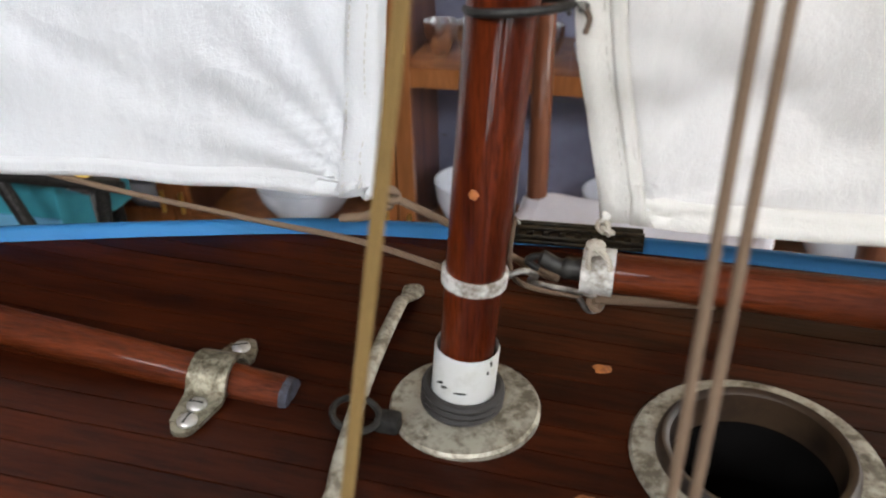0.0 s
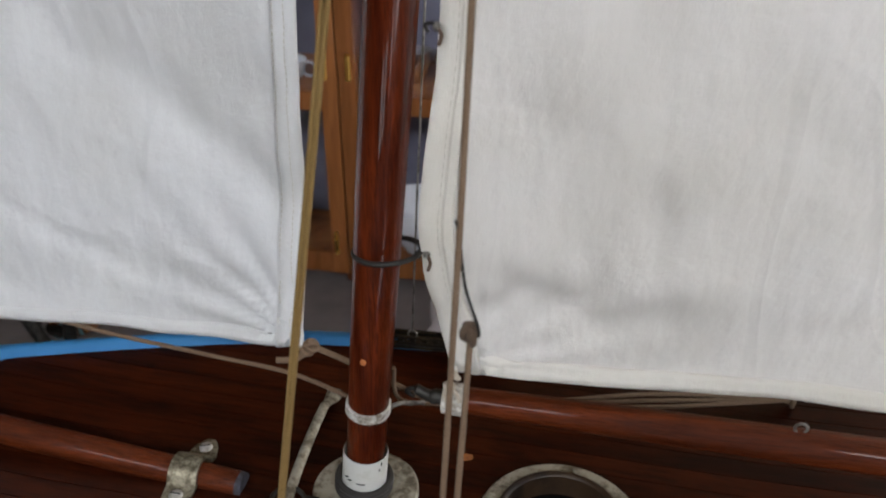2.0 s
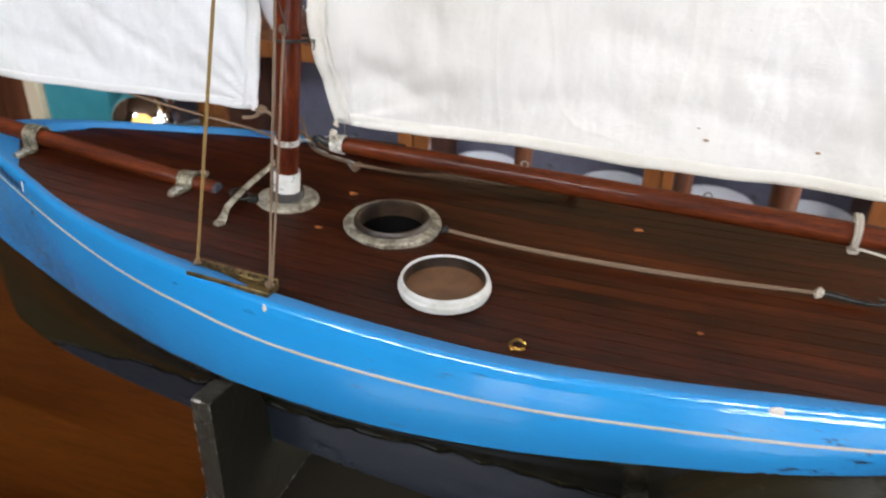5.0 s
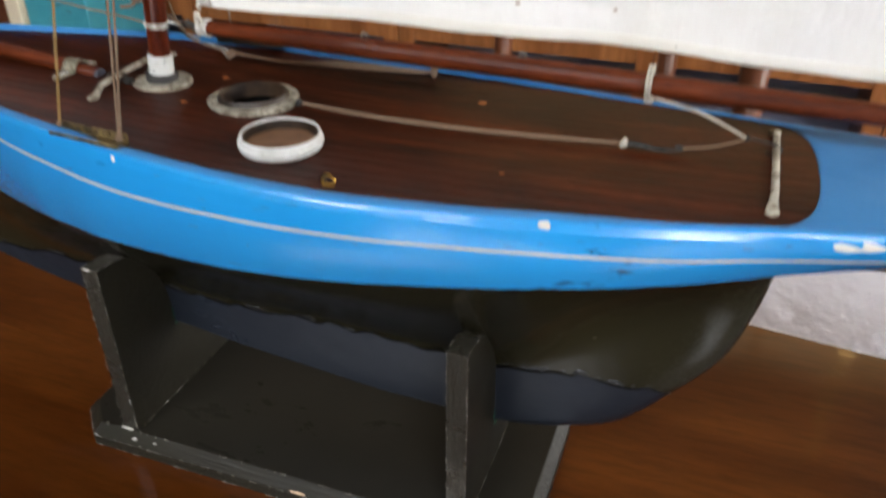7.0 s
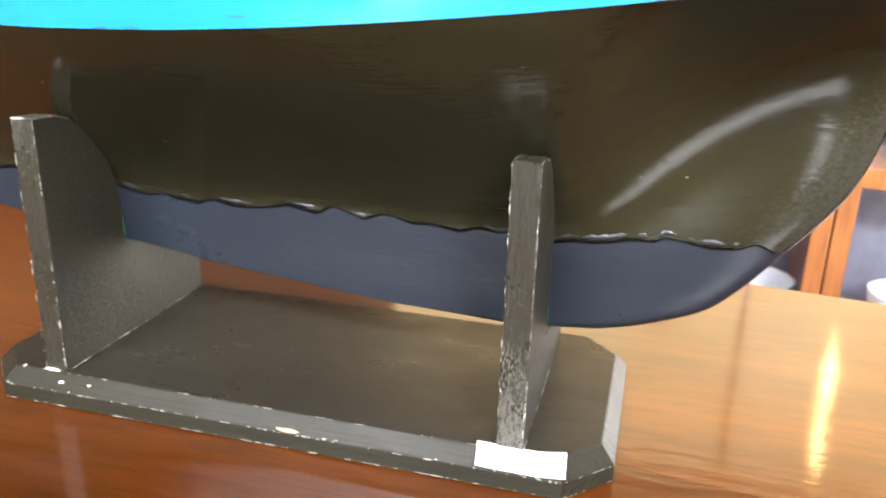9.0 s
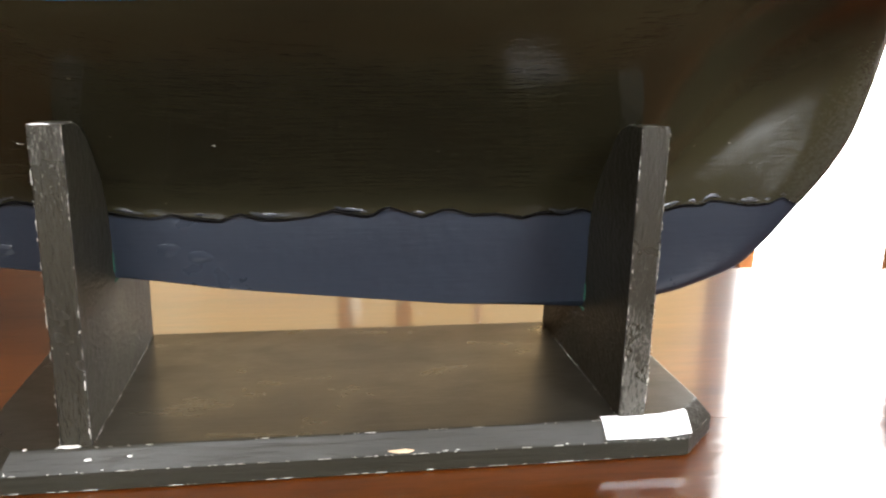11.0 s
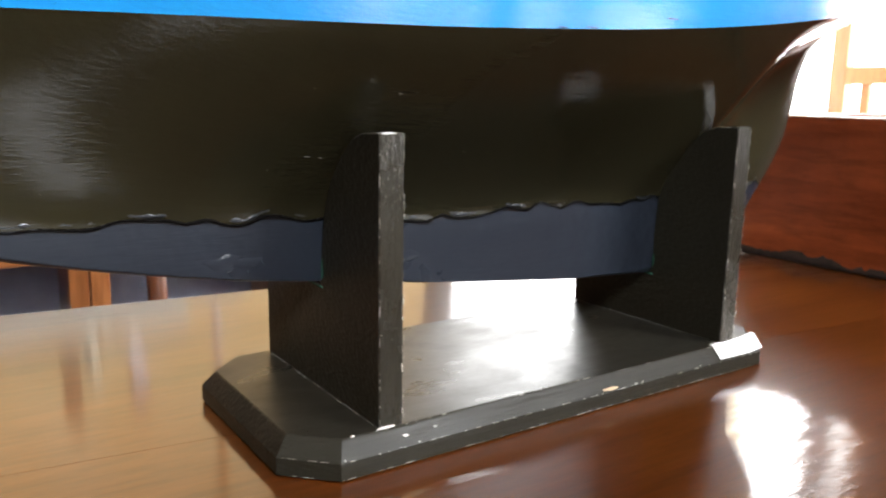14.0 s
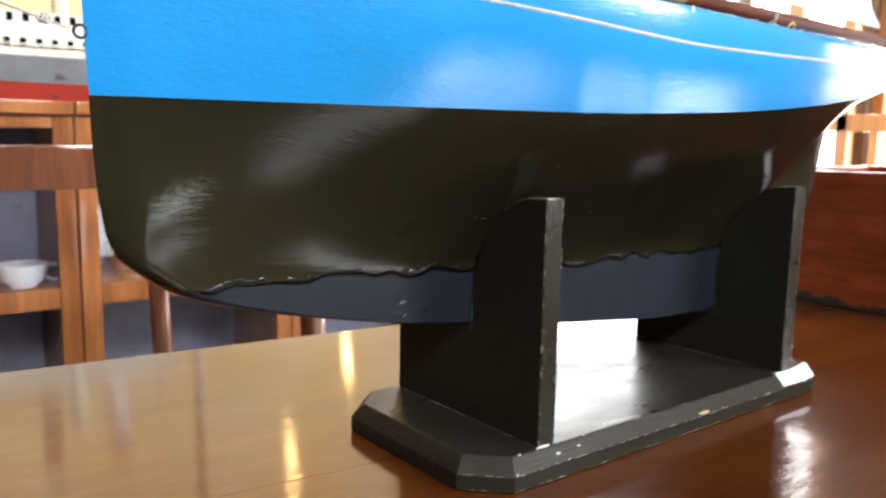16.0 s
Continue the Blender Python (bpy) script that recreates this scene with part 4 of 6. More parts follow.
for n, (x, z, w) in enumerate(((0.0365, 0.0869, 0.0045), (0.0512, 0.0831, 0.005), (-0.0386, 0.0882, 0.006), (-0.051, 0.0896, 0.007), (-0.043, 0.0845, 0.004))):
    bm = bmesh.new()
    fleck(bm, (x, under_y(x, z) + 0.00135, z), w * 1.7, 0.0013, 0.0042, 240 + n)
    part("blister", bm, slate, lead)

# dark rubbed streaks and knocks along the side
scuff_dark = mat("dark_scuff", (0.010, 0.07, 0.14), 0.6)
sc = random.Random(21)
places = [(-0.111, 0.2177, 0.006), (-0.100, 0.2185, 0.005), (-0.094, 0.2199, 0.007), (-0.0764, 0.2203, 0.005), (-0.0663, 0.2175, 0.004), (0.121, 0.2221, 0.004),
          (0.151, 0.2178, 0.0008), (0.3424, 0.2336, 0.001), (0.3558, 0.236, 0.003), (0.0939, 0.1972, 0.006), (0.14, 0.2035, 0.004), (0.078, 0.1965, 0.005)]
places += [(sc.uniform(-0.16, 0.42), None, sc.uniform(0.001, 0.005)) for _ in range(38)]
for n, (x, z, w) in enumerate(places):
    if z is None:
        hi = at(SHEER, x) - 0.0045
        z = hi - (hi - at(LINE, x)) * sc.random() ** 1.6 * 1.3
    side_spot(x, z, w, sc.uniform(0.00012, 0.0004), 40 + n, scuff_dark, "scuff")

# deck planks, with the round hole of the hatch left free
HX, HY = 0.0977, 0.066
PW = 0.0088
deck = bmesh.new()
box(deck, -0.10, 0.38, C - 0.03, C + 0.03, 0.226, 0.228)
deck = part("deck", deck, shade_black, yacht, "mahogany deck laid in narrow planks with dark seams")


def strip(bm, y0, y1, xa, xb):
    """A plank between two lines of y, from xa to xb, trimmed to the deck's edge."""
    rows = []
    n = max(2, int((xb - xa) / 0.006))
    xs = sorted({xa, xb, *(xa + (xb - xa) * i / n for i in range(n + 1)), *(x for x in (0.368 + 0.00055 * i for i in range(70)) if xa < x < xb)})
    for x in xs:
        d = deck_half(x)
        lo, hi = max(y0, -near_half(x) - 0.003), min(y1, d + flare(x))
        if hi - lo < 0.0004:
            if rows and len(rows) > 1:
                break
            rows = []
            continue
        z = at(SHEER, x) - 0.0003
        rows.append([bm.verts.new((x, C + lo, z - 0.0018)), bm.verts.new((x, C + lo, z)), bm.verts.new((x, C + hi, z)), bm.verts.new((x, C + hi, z - 0.0018))])
    for a, b in zip(rows, rows[1:]):
        for k in range(4):
            bm.faces.new((a[k], a[(k + 1) % 4], b[(k + 1) % 4], b[k]))
    if len(rows) > 1:
        bm.faces.new(rows[0][::-1])
        bm.faces.new(rows[-1])


for j in range(-11, 11):
    y0, y1 = j * PW + 0.0002, (j + 1) * PW - 0.0002
    lo, hi = y0 + C - HY, y1 + C - HY
    near = 0.0 if lo < 0 < hi else min(abs(lo), abs(hi))
    bm = bmesh.new()
    if near < 0.0185:
        c = math.sqrt(0.0187 ** 2 - near ** 2)
        strip(bm, y0, y1, -0.1495, HX - c)
        strip(bm, y0, y1, HX + c, 0.406)
    else:
        strip(bm, y0, y1, -0.1495, 0.406)
    if len(bm.faces):
        part("plank", bm, deck_wood, deck)

# fittings of the deck


def deck_z(x):
    return at(SHEER, x) - 0.0003


# mast, its plate, rubber rings and white collar
def mast_at(z):
    return Vector((0.0352 + 0.092 * (z - 0.279), 0.068, z))


plate_c = (0.0337, 0.0672, deck_z(0.034))
bm = bmesh.new()
lathe(bm, plate_c, [(0.0176, -0.001), (0.0176, 0.0006), (0.0170, 0.0013), (0.0, 0.0014)], 48)
mplate = part("mast_plate", bm, alu, yacht, "round tarnished grey metal mast plate")
for a in (0.9, 2.5, 4.2, 5.6):
    bm = bmesh.new()
    screw(bm, (plate_c[0] + 0.0135 * math.cos(a), plate_c[1] + 0.0135 * math.sin(a), plate_c[2] + 0.0012), 0.0014, 0.0004)
    part("screw", bm, alu, mplate)
tilt = Matrix.Rotation(math.atan(0.092), 3, 'Y')
mb = mast_at(plate_c[2])
for k in range(3):
    bm = bmesh.new()
    torus(bm, mast_at(plate_c[2] + 0.0020 + 0.0018 * k), 0.0086, 0.0011, 36, 8, tilt)
    part("rubber_ring", bm, rubber, mplate)
bm = bmesh.new()
lathe(bm, mb, [(0.0068, 0.001), (0.0073, 0.0015), (0.0073, 0.0172), (0.00705, 0.0178), (0.0067, 0.0172), (0.0067, 0.001)], 40, True, tilt)
collar = part("collar", bm, collar_white, yacht, "white enamelled collar round the mast foot, chipped")
for dx, dz, w, h in ((-0.0040, 0.0106, 0.0010, 0.00035), (-0.0030, 0.0098, 0.0011, 0.0003), (0.0006, 0.0090, 0.0015, 0.00018), (0.0062, 0.0158, 0.0003, 0.0008), (0.0058, 0.0135, 0.0003, 0.0005)):
    bm = bmesh.new()
    fleck(bm, mast_at(mb.z + dz) + Vector((dx, -math.sqrt(0.0073 ** 2 - dx * dx), 0)), w, 0.0003, h, int(dz * 1e4))
    part("chip", bm, black_iron, collar)
bm = bmesh.new()
pts = [mast_at(z) for z in (0.252, 0.28, 0.33, 0.4, 0.5, 0.7, 0.95, 1.2)]
tube(bm, pts, [0.0058, 0.0062, 0.0066, 0.0067, 0.0066, 0.006, 0.005, 0.0035], 28)
mast = part("mast", bm, mast_wood, yacht, "varnished reddish wooden mast with straight grain")
bm = bmesh.new()
fleck(bm, mast_at(0.3102) + Vector((-0.0008, -0.0064, 0)), 0.0010, 0.0004, 0.0011, 2)
part("bare_spot", bm, mat("orange_bare_wood", (0.40, 0.13, 0.035), 0.6), mast)
bm = bmesh.new()
lathe(bm, mast_at(0.2885), [(0.0062, -0.0016), (0.0071, -0.0014), (0.0071, 0.0014), (0.0062, 0.0016)], 36, True, tilt)
part("mast_band", bm, band_metal, mast, "metal band with flaking white paint")
bm = bmesh.new()
p = mast_at(0.2885) + Vector((0.0070, 0.001, 0))
tube(bm, curve([p, p + Vector((0.003, 0.001, 0.001)), p + Vector((0.005, 0.006, -0.003)), p + Vector((0.003, 0.012, -0.008)), p + Vector((0.006, 0.02, -0.014))], 6), 0.0007, 8)
part("hook", bm, steel, mast)
# ring round the mast that holds the luff
bm = bmesh.new()
torus(bm, Vector((0.0440, 0.0688, 0.3442)), 0.0094, 0.0008, 40, 8, Matrix.Rotation(radians(-5), 3, 'X') @ Matrix.Rotation(radians(-4), 3, 'Y'))
part("mast_ring", bm, black_iron, mast, "dark iron ring round the mast")

# hatch ring with an open hole, its shade painted near-black into the well
hc = (HX, HY, deck_z(HX))
bm = bmesh.new()
lathe(bm, hc, [(0.0265, -0.001), (0.0265, 0.0014), (0.0258, 0.0021), (0.0216, 0.0024), (0.0209, 0.0023), (0.0209, -0.001)], 64, True)
hatch = part("hatch_ring", bm, alu, yacht, "round grey metal hatch ring, open")
bm = bmesh.new()
lathe(bm, hc, [(0.0210, 0.0012), (0.0208, 0.0030), (0.0203, 0.0043), (0.0197, 0.0049), (0.0188, 0.0048), (0.0180, 0.0040), (0.0178, -0.004), (0.0186, -0.004)], 64, True)
part("inner_rim", bm, bronze_inner, hatch, "brown varnished inner rim")
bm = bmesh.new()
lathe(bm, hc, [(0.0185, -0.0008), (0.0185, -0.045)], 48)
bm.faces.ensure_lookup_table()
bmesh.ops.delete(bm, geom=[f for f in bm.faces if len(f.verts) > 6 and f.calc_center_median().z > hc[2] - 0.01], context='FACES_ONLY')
part("well", bm, shade_black, hatch, "inside of the hull, its shade painted near-black")
for a in (2.85, 0.2, 4.3, 1.4, 5.4):
    bm = bmesh.new()
    screw(bm, (hc[0] + 0.0237 * math.cos(a), hc[1] + 0.0237 * math.sin(a), hc[2] + 0.0022), 0.0015, 0.0005)
    part("screw", bm, alu, hatch)

# loose lid lying upside down on the deck
lid = thing("hatch_lid", (0.1447, 0.0158, deck_z(0.145)), "round white screw lid lying upside down on the deck", "lid")
lc = (0.1447, 0.0158, deck_z(0.145) + 0.0002)
bm = bmesh.new()
lathe(bm, lc, [(0.0205, 0.0), (0.0214, 0.0006), (0.0216, 0.0022), (0.0222, 0.0027), (0.0222, 0.0040), (0.0213, 0.0047), (0.0211, 0.0071), (0.0206, 0.0077), (0.0198, 0.0073), (0.0196, 0.0012), (0.0196, 0.0)], 64, True)
part("rim", bm, collar_white, lid, "chipped white enamel rim")
bm = bmesh.new()
lathe(bm, lc, [(0.0196, 0.0069), (0.0193, 0.0070), (0.0190, 0.0016), (0.0196, 0.0014)], 64, True)
part("thread", bm, bronze_inner, lid)
bm = bmesh.new()
lathe(bm, lc, [(0.0194, 0.0003), (0.0194, 0.0018), (0.0001, 0.0018)], 48)
part("disc", bm, lid_inside, lid, "brown inside disc")


# bowsprit with two saddle straps
def sprit_at(x):
    return Vector((x, 0.0600 - 0.002 * (x + 0.013), 0.2552 - 0.118 * (x + 0.013)))


bm = bmesh.new()
xs = [-0.0062, -0.0080, -0.05, -0.1, -0.16, -0.22, -0.3, -0.36]
tube(bm, [sprit_at(x) for x in xs], [0.0034, 0.0047, 0.0048, 0.0049, 0.005, 0.005, 0.0046, 0.004], 20)
sprit = part("bowsprit", bm, boom_wood, yacht, "varnished wooden bowsprit with a dark cut end")
bm = bmesh.new()
p = sprit_at(-0.0060)
lathe(bm, p, [(0.00485, -0.0016), (0.0044, 0.0003), (0.0, 0.0007)], 20, False, Matrix.Rotation(radians(90), 3, 'Y'))
part("cut_end", bm, metal_mat("weathered_end_grain", (0.05, 0.052, 0.075), (0.018, 0.016, 0.018), 0.75, 0.0, 500, 0.5), sprit)


def strap(x, name="saddle_strap"):
    """A bent metal strap over the bowsprit with two feet and their screws."""
    c = sprit_at(x)
    z0 = deck_z(x) if abs(deck_half(x)) > 0 else at(SHEER, x)
    r = 0.0058
    prof = [(-0.0165, z0 + 0.0006), (-0.0085, z0 + 0.0006), (-0.0066, z0 + 0.0012), (-r, z0 + 0.003)]
    top = c.z
    for k in range(11):
        a = math.pi - math.pi * k / 10
        prof.append((r * math.cos(a), top + r * math.sin(a)))
    prof += [(r, z0 + 0.003), (0.0066, z0 + 0.0012), (0.0085, z0 + 0.0006), (0.0135, z0 + 0.0006)]
    bm = bmesh.new()
    w, t = 0.0050, 0.0010
    n = len(prof)
    rows = []
    for i, (y, z) in enumerate(prof):
        a, b = prof[max(i - 1, 0)], prof[min(i + 1, n - 1)]
        d = Vector((b[0] - a[0], b[1] - a[1])).normalized()
        nx = Vector((-d.y, d.x)) * t
        ww = w * (0.72 if i in (0, n - 1) else 1.0)
        rows.append([bm.verts.new((c.x - ww, c.y + y, z)), bm.verts.new((c.x + ww, c.y + y, z)),
                     bm.verts.new((c.x + ww, c.y + y + nx.x, z + nx.y)), bm.verts.new((c.x - ww, c.y + y + nx.x, z + nx.y))])
    for a, b in zip(rows, rows[1:]):
        for k in range(4):
            bm.faces.new((a[k], a[(k + 1) % 4], b[(k + 1) % 4], b[k]))
    bm.faces.new(rows[0][::-1])
    bm.faces.new(rows[-1])
    for sg, y in ((-1, -0.0165), (1, 0.0135)):
        bm2c = Vector((c.x, c.y + y, z0 + 0.0001))
        lathe(bm, bm2c, [(0.0030, 0), (0.0030, 0.0013), (0.0001, 0.0014)], 16)
    ob = part(name, bm, tin, yacht, "bent tinned metal saddle strap")
    for y in (-0.0158, -0.0105, 0.0118):
        bm = bmesh.new()
        screw(bm, (c.x + 0.0006 * (y < -0.013), c.y + y, z0 + 0.0016), 0.0023, 0.0013)
        sc = part("screw", bm, screw_steel, ob)
        bm = bmesh.new()
        box(bm, -0.0017, 0.0017, -0.00022, 0.00022, 0.0007, 0.00116, 0, Matrix.Translation((c.x + 0.0006 * (y < -0.013), c.y + y, z0 + 0.0018)) @ Matrix.Rotation(y * 300, 4, 'Z'))
        part("slot", bm, black_iron, ob)
    return ob


strap(-0.0245)
strap(-0.1300)
# band with hook near the outer end, and the jib's tack line
bm = bmesh.new()
pc = sprit_at(-0.2300)
lathe(bm, pc, [(0.0050, -0.003), (0.0058, -0.003), (0.0058, 0.003), (0.0050, 0.003)], 24, True, Matrix.Rotation(radians(90), 3, 'Y'))
part("band", bm, band_metal, sprit, "whitish metal band")
bm = bmesh.new()
torus(bm, pc + Vector((0.002, 0, 0.0075)), 0.0022, 0.0006, 20, 6, Matrix.Rotation(radians(90), 3, 'X'))
part("eye", bm, steel, sprit)


# horses: flat-ended bars across the deck
def horse(name, a, b, rise, label, bend=0.0):
    a, b = Vector(a), Vector(b)
    d = (b - a).normalized()
    s = Vector((d.y, -d.x, 0))
    pts, wid, thk = [], [], []
    for k in range(25):
        t = k / 24
        e = min(t, 1 - t)
        z = rise * smooth01((e - 0.04) / 0.1)
        pts.append(a.lerp(b, t) + Vector((0, 0, z)) + s * bend * math.sin(math.pi * t))
        wid.append(0.0030 - 0.0012 * smooth01((e - 0.02) / 0.08))
        thk.append(0.0007 + 0.0008 * smooth01((e - 0.03) / 0.08))
    bm = bmesh.new()
    rings = []
    for p, w, h in zip(pts, wid, thk):
        rings.append([bm.verts.new(p + s * w * math.cos(q) + Vector((0, 0, h * math.sin(q) + h))) for q in (2 * math.pi * i / 12 for i in range(12))])
    for r0, r1 in zip(rings, rings[1:]):
        for i in range(12):
            bm.faces.new((r0[i], r0[(i + 1) % 12], r1[(i + 1) % 12], r1[i]))
    for p in (a, b):
        lathe(bm, p, [(0.0031, 0), (0.0031, 0.0012), (0.0026, 0.0015), (0.0001, 0.0015)], 18)
    ob = part(name, bm, alu, yacht, label)
    for p in (a, b):
        bm = bmesh.new()
        screw(bm, p + Vector((0, 0, 0.0014)), 0.0016, 0.0005)
        part("screw", bm, alu, ob)
    return ob


fore = horse("fore_horse", (0.0160, 0.0262, deck_z(0.01)), (0.0095, 0.1095, deck_z(0.0)), 0.003, "worn grey metal bar across the deck before the mast", -0.002)
bm = bmesh.new()
torus(bm, (0.0125, 0.053, deck_z(0.0) + 0.0042), 0.0052, 0.0008, 28, 8, Matrix.Rotation(radians(12), 3, 'Y'))
part("ring", bm, black_iron, fore, "black iron ring")
bm = bmesh.new()
box(bm, 0.0165, 0.022, 0.0525, 0.057, deck_z(0.01) + 0.0002, deck_z(0.01) + 0.0042, 0.001)
part("block", bm, black_iron, fore, "small black block")
horse("stern_horse", (0.3850, 0.0177, deck_z(0.38)), (0.3855, 0.1125, deck_z(0.38)), 0.004, "worn grey metal bar across the stern deck")

# deck eye near the side
bm = bmesh.new()
tube(bm, curve([(0.1865, -0.0172, deck_z(0.185)), (0.1855, -0.0172, deck_z(0.185) + 0.003), (0.189, -0.0182, deck_z(0.185) + 0.0068), (0.1925, -0.0172, deck_z(0.185) + 0.0038), (0.190, -0.0162, deck_z(0.185) + 0.0006), (0.1868, -0.0169, deck_z(0.185) + 0.001)], 6), 0.0006, 8)
part("deck_eye", bm, bright_brass, yacht, "bent brass wire eye")


# channels that hold the shrouds
def channel(x0, x1, ya, yb, inner, tall, holes, brass, label):
    z = 0.2565 if tall else 0.2525
    ang = math.atan2(yb - ya, x1 - x0)
    L = math.hypot(x1 - x0, yb - ya)
    T = Matrix.Translation((x0, ya, z)) @ Matrix.Rotation(ang, 4, 'Z')
    bm = bmesh.new()
    box(bm, 0, L, -0.0045, 0.0045, -0.0014, 0.0, 0.0004, T)
    ob = part("shroud_channel", bm, brass, yacht, label)
    bm = bmesh.new()
    s = inner
    box(bm, 0, L, s * 0.0036, s * 0.0046, 0.0, 0.0018, 0, T)
    box(bm, 0, L, s * 0.0036, s * 0.0046, 0.0034, 0.0046, 0, T)
    if tall:
        box(bm, 0, L, s * 0.0036, s * 0.0046, -0.0014, -0.0002, 0, T)
    for k in range(holes + 1):
        x = L * k / holes
        box(bm, max(0, x - 0.0011), min(L, x + 0.0011), s * 0.0036, s * 0.0046, 0.0018, 0.0034, 0, T)
    part("web", bm, brass, ob)
    bm = bmesh.new()
    box(bm, 0, L, -s * 0.0046, -s * 0.0038, 0.0, 0.002, 0, T)
    part("lip", bm, brass, ob)
    for k in (0.1, 0.9):
        bm = bmesh.new()
        screw(bm, T @ Vector((L * k, 0, 0.0)), 0.0018, 0.0007)
        part("screw", bm, brass, ob)


channel(0.0285, 0.0735, -0.0165, -0.0195, 1, False, 10, brass, "dull brass shroud channel with a row of holes")
# the far channel is the same brass, darkened to paint in its shade
shade_brass = metal_mat("brass_in_shade", (0.045, 0.034, 0.018), (0.014, 0.011, 0.008), 0.45, 0.6, 420, 0.5)
channel(0.0225, 0.0715, 0.1475, 0.1495, -1, True, 10, shade_brass, "brass shroud channel with a row of holes, shade painted in")

# ---- boom, sails and rigging ----


def boom_at(x):
    return Vector((x, 0.080 - 0.004 * x, 0.2865 - 0.0150 * x))


bm = bmesh.new()
xs = [0.0575, 0.068, 0.11, 0.2, 0.32, 0.44, 0.52]
tube(bm, [boom_at(x) for x in xs], [0.0042, 0.0044, 0.0051, 0.0057, 0.0058, 0.0052, 0.0045], 20)
boom = part("boom", bm, boom_wood, yacht, "varnished wooden boom, loose at the mast")
bm = bmesh.new()
lathe(bm, boom_at(0.0610), [(0.0043, -0.0035), (0.0051, -0.0035), (0.0053, 0.0035), (0.0045, 0.0035)], 24, True, Matrix.Rotation(radians(92), 3, 'Y'))
part("ferrule", bm, band_metal, boom, "white flaking metal ferrule")
bm = bmesh.new()
tube(bm, curve([boom_at(0.059), boom_at(0.053), boom_at(0.048) + Vector((0, 0, 0.002)), boom_at(0.0455) + Vector((0, 0, 0.0005)), boom_at(0.048) + Vector((0, 0, -0.0012))], 6), [0.0026] * 6 + [0.0018] * 6 + [0.0008] * 13, 10)
part("gooseneck_hook", bm, black_iron, boom, "blackened iron hook")
for x in (0.165, 0.255):
    bm = bmesh.new()
    torus(bm, boom_at(x) + Vector((0, 0, 0.0066)), 0.0018, 0.00045, 16, 6, Matrix.Rotation(radians(90), 3, 'X'))
    part("eye", bm, steel, boom)

LUFF = [(0.298, 0.0610), (0.304, 0.0608), (0.32, 0.0578), (0.338, 0.0548), (0.352, 0.0538), (0.369, 0.0552), (0.392, 0.0575), (0.435, 0.0608), (0.6, 0.0775), (1.08, 0.119)]


def foot_z(x):
    return 0.3008 - 0.017 * (x - 0.061) - 0.0012 * math.sin(x * 14 + 0.4) + 0.0005 * math.sin(x * 47)


def creases(x, z, seed):
    """Soft folds and sharper creases of laid-away cloth."""
    h = 0.0
    for k, (a, f, amp) in enumerate(((0.9, 11, 0.0032), (-0.6, 17, 0.0024), (1.25, 27, 0.0018), (0.2, 38, 0.0012), (0.7, 61, 0.0007))):
        c, s = math.cos(a), math.sin(a)
        n = noise.noise(Vector(((x * c + z * s) * f, (z * c - x * s) * f * 0.35, seed + 3 * k)))
        h += amp * (1 - min(1.0, abs(n) * 2.4)) ** 2
    return h


def main_at(u, v):
    """u along the foot from the mast, v up the luff."""
    xf = 0.0608 + (0.52 - 0.0608) * u
    zf = foot_z(xf)
    top = Vector((0.1195, 0.070, 1.08))
    zl = 0.300 + (1.08 - 0.300) * v
    luff = Vector((at(LUFF, zl), 0.078 - 0.009 * smooth01((zl - 0.302) / 0.04), zl))
    leech = Vector((0.52, 0.080, foot_z(0.52))).lerp(top, v)
    p = luff.lerp(leech, u)
    p.z += (zf - (foot_z(0.0608) * (1 - u) + foot_z(0.52) * u)) * (1 - v) ** 3
    s = max(0.0, math.sin(math.pi * u)) ** 0.8 * math.sin(math.pi * min(1, v * 0.9 + 0.06))
    y = p.y + 0.030 * s
    y += 0.0045 * noise.noise(Vector((p.x * 9, 1, p.z * 6))) + 0.0022 * noise.noise(Vector((p.x * 30 - p.z * 22, 4, p.z * 16)))
    d = math.hypot(p.x - 0.0608, p.z - 0.300)
    y += 0.0012 * math.sin(math.atan2(p.z - 0.300, p.x - 0.0608) * 21) * math.exp(-d / 0.06)
    y += creases(p.x, p.z, 2.0) * smooth01(d / 0.03) * smooth01(v / 0.035)
    return Vector((p.x, y, p.z))


def sail_rows(fn, nu, nv):
    """Rows closer together near the foot, where the sail is seen."""
    bm = bmesh.new()
    grid(bm, lambda u, v: fn(u, v ** 1.7), nu, nv)
    return bm


def solid(ob, t):
    so = ob.modifiers.new("thick", 'SOLIDIFY')
    so.thickness, so.offset = t, 0
    return ob


mainsail = solid(part("mainsail", sail_rows(main_at, 150, 110), main_cloth, yacht, "creased off-white cotton mainsail with a few stains", 80), 0.0005)


def hem(fn, u0, u1, v0, v1, nu, nv, lift, parent, name="hem"):
    bm = bmesh.new()
    def f(a, b):
        return fn(u0 + (u1 - u0) * a, max(-0.0008, v0 + (v1 - v0) * b)) + Vector((0, lift, 0))
    grid(bm, f, nu, nv)
    return solid(part(name, bm, jib_hem_cloth if fn is not main_at else hem_cloth, parent, "stitched hem of doubled cloth", 80), 0.0006)


def foot_hem(fn, parent):
    hem(fn, 0.0, 1.0, -0.0008, 0.0068, 220, 3, -0.0007, parent)


foot_hem(main_at, mainsail)
hem(main_at, -0.001, 0.019, 0.0, 1.0, 3, 160, -0.0013, mainsail)
hem(main_at, 0.0125, 0.0185, 0.0, 1.0, 3, 160, -0.0018, mainsail, "luff_rope_fold")


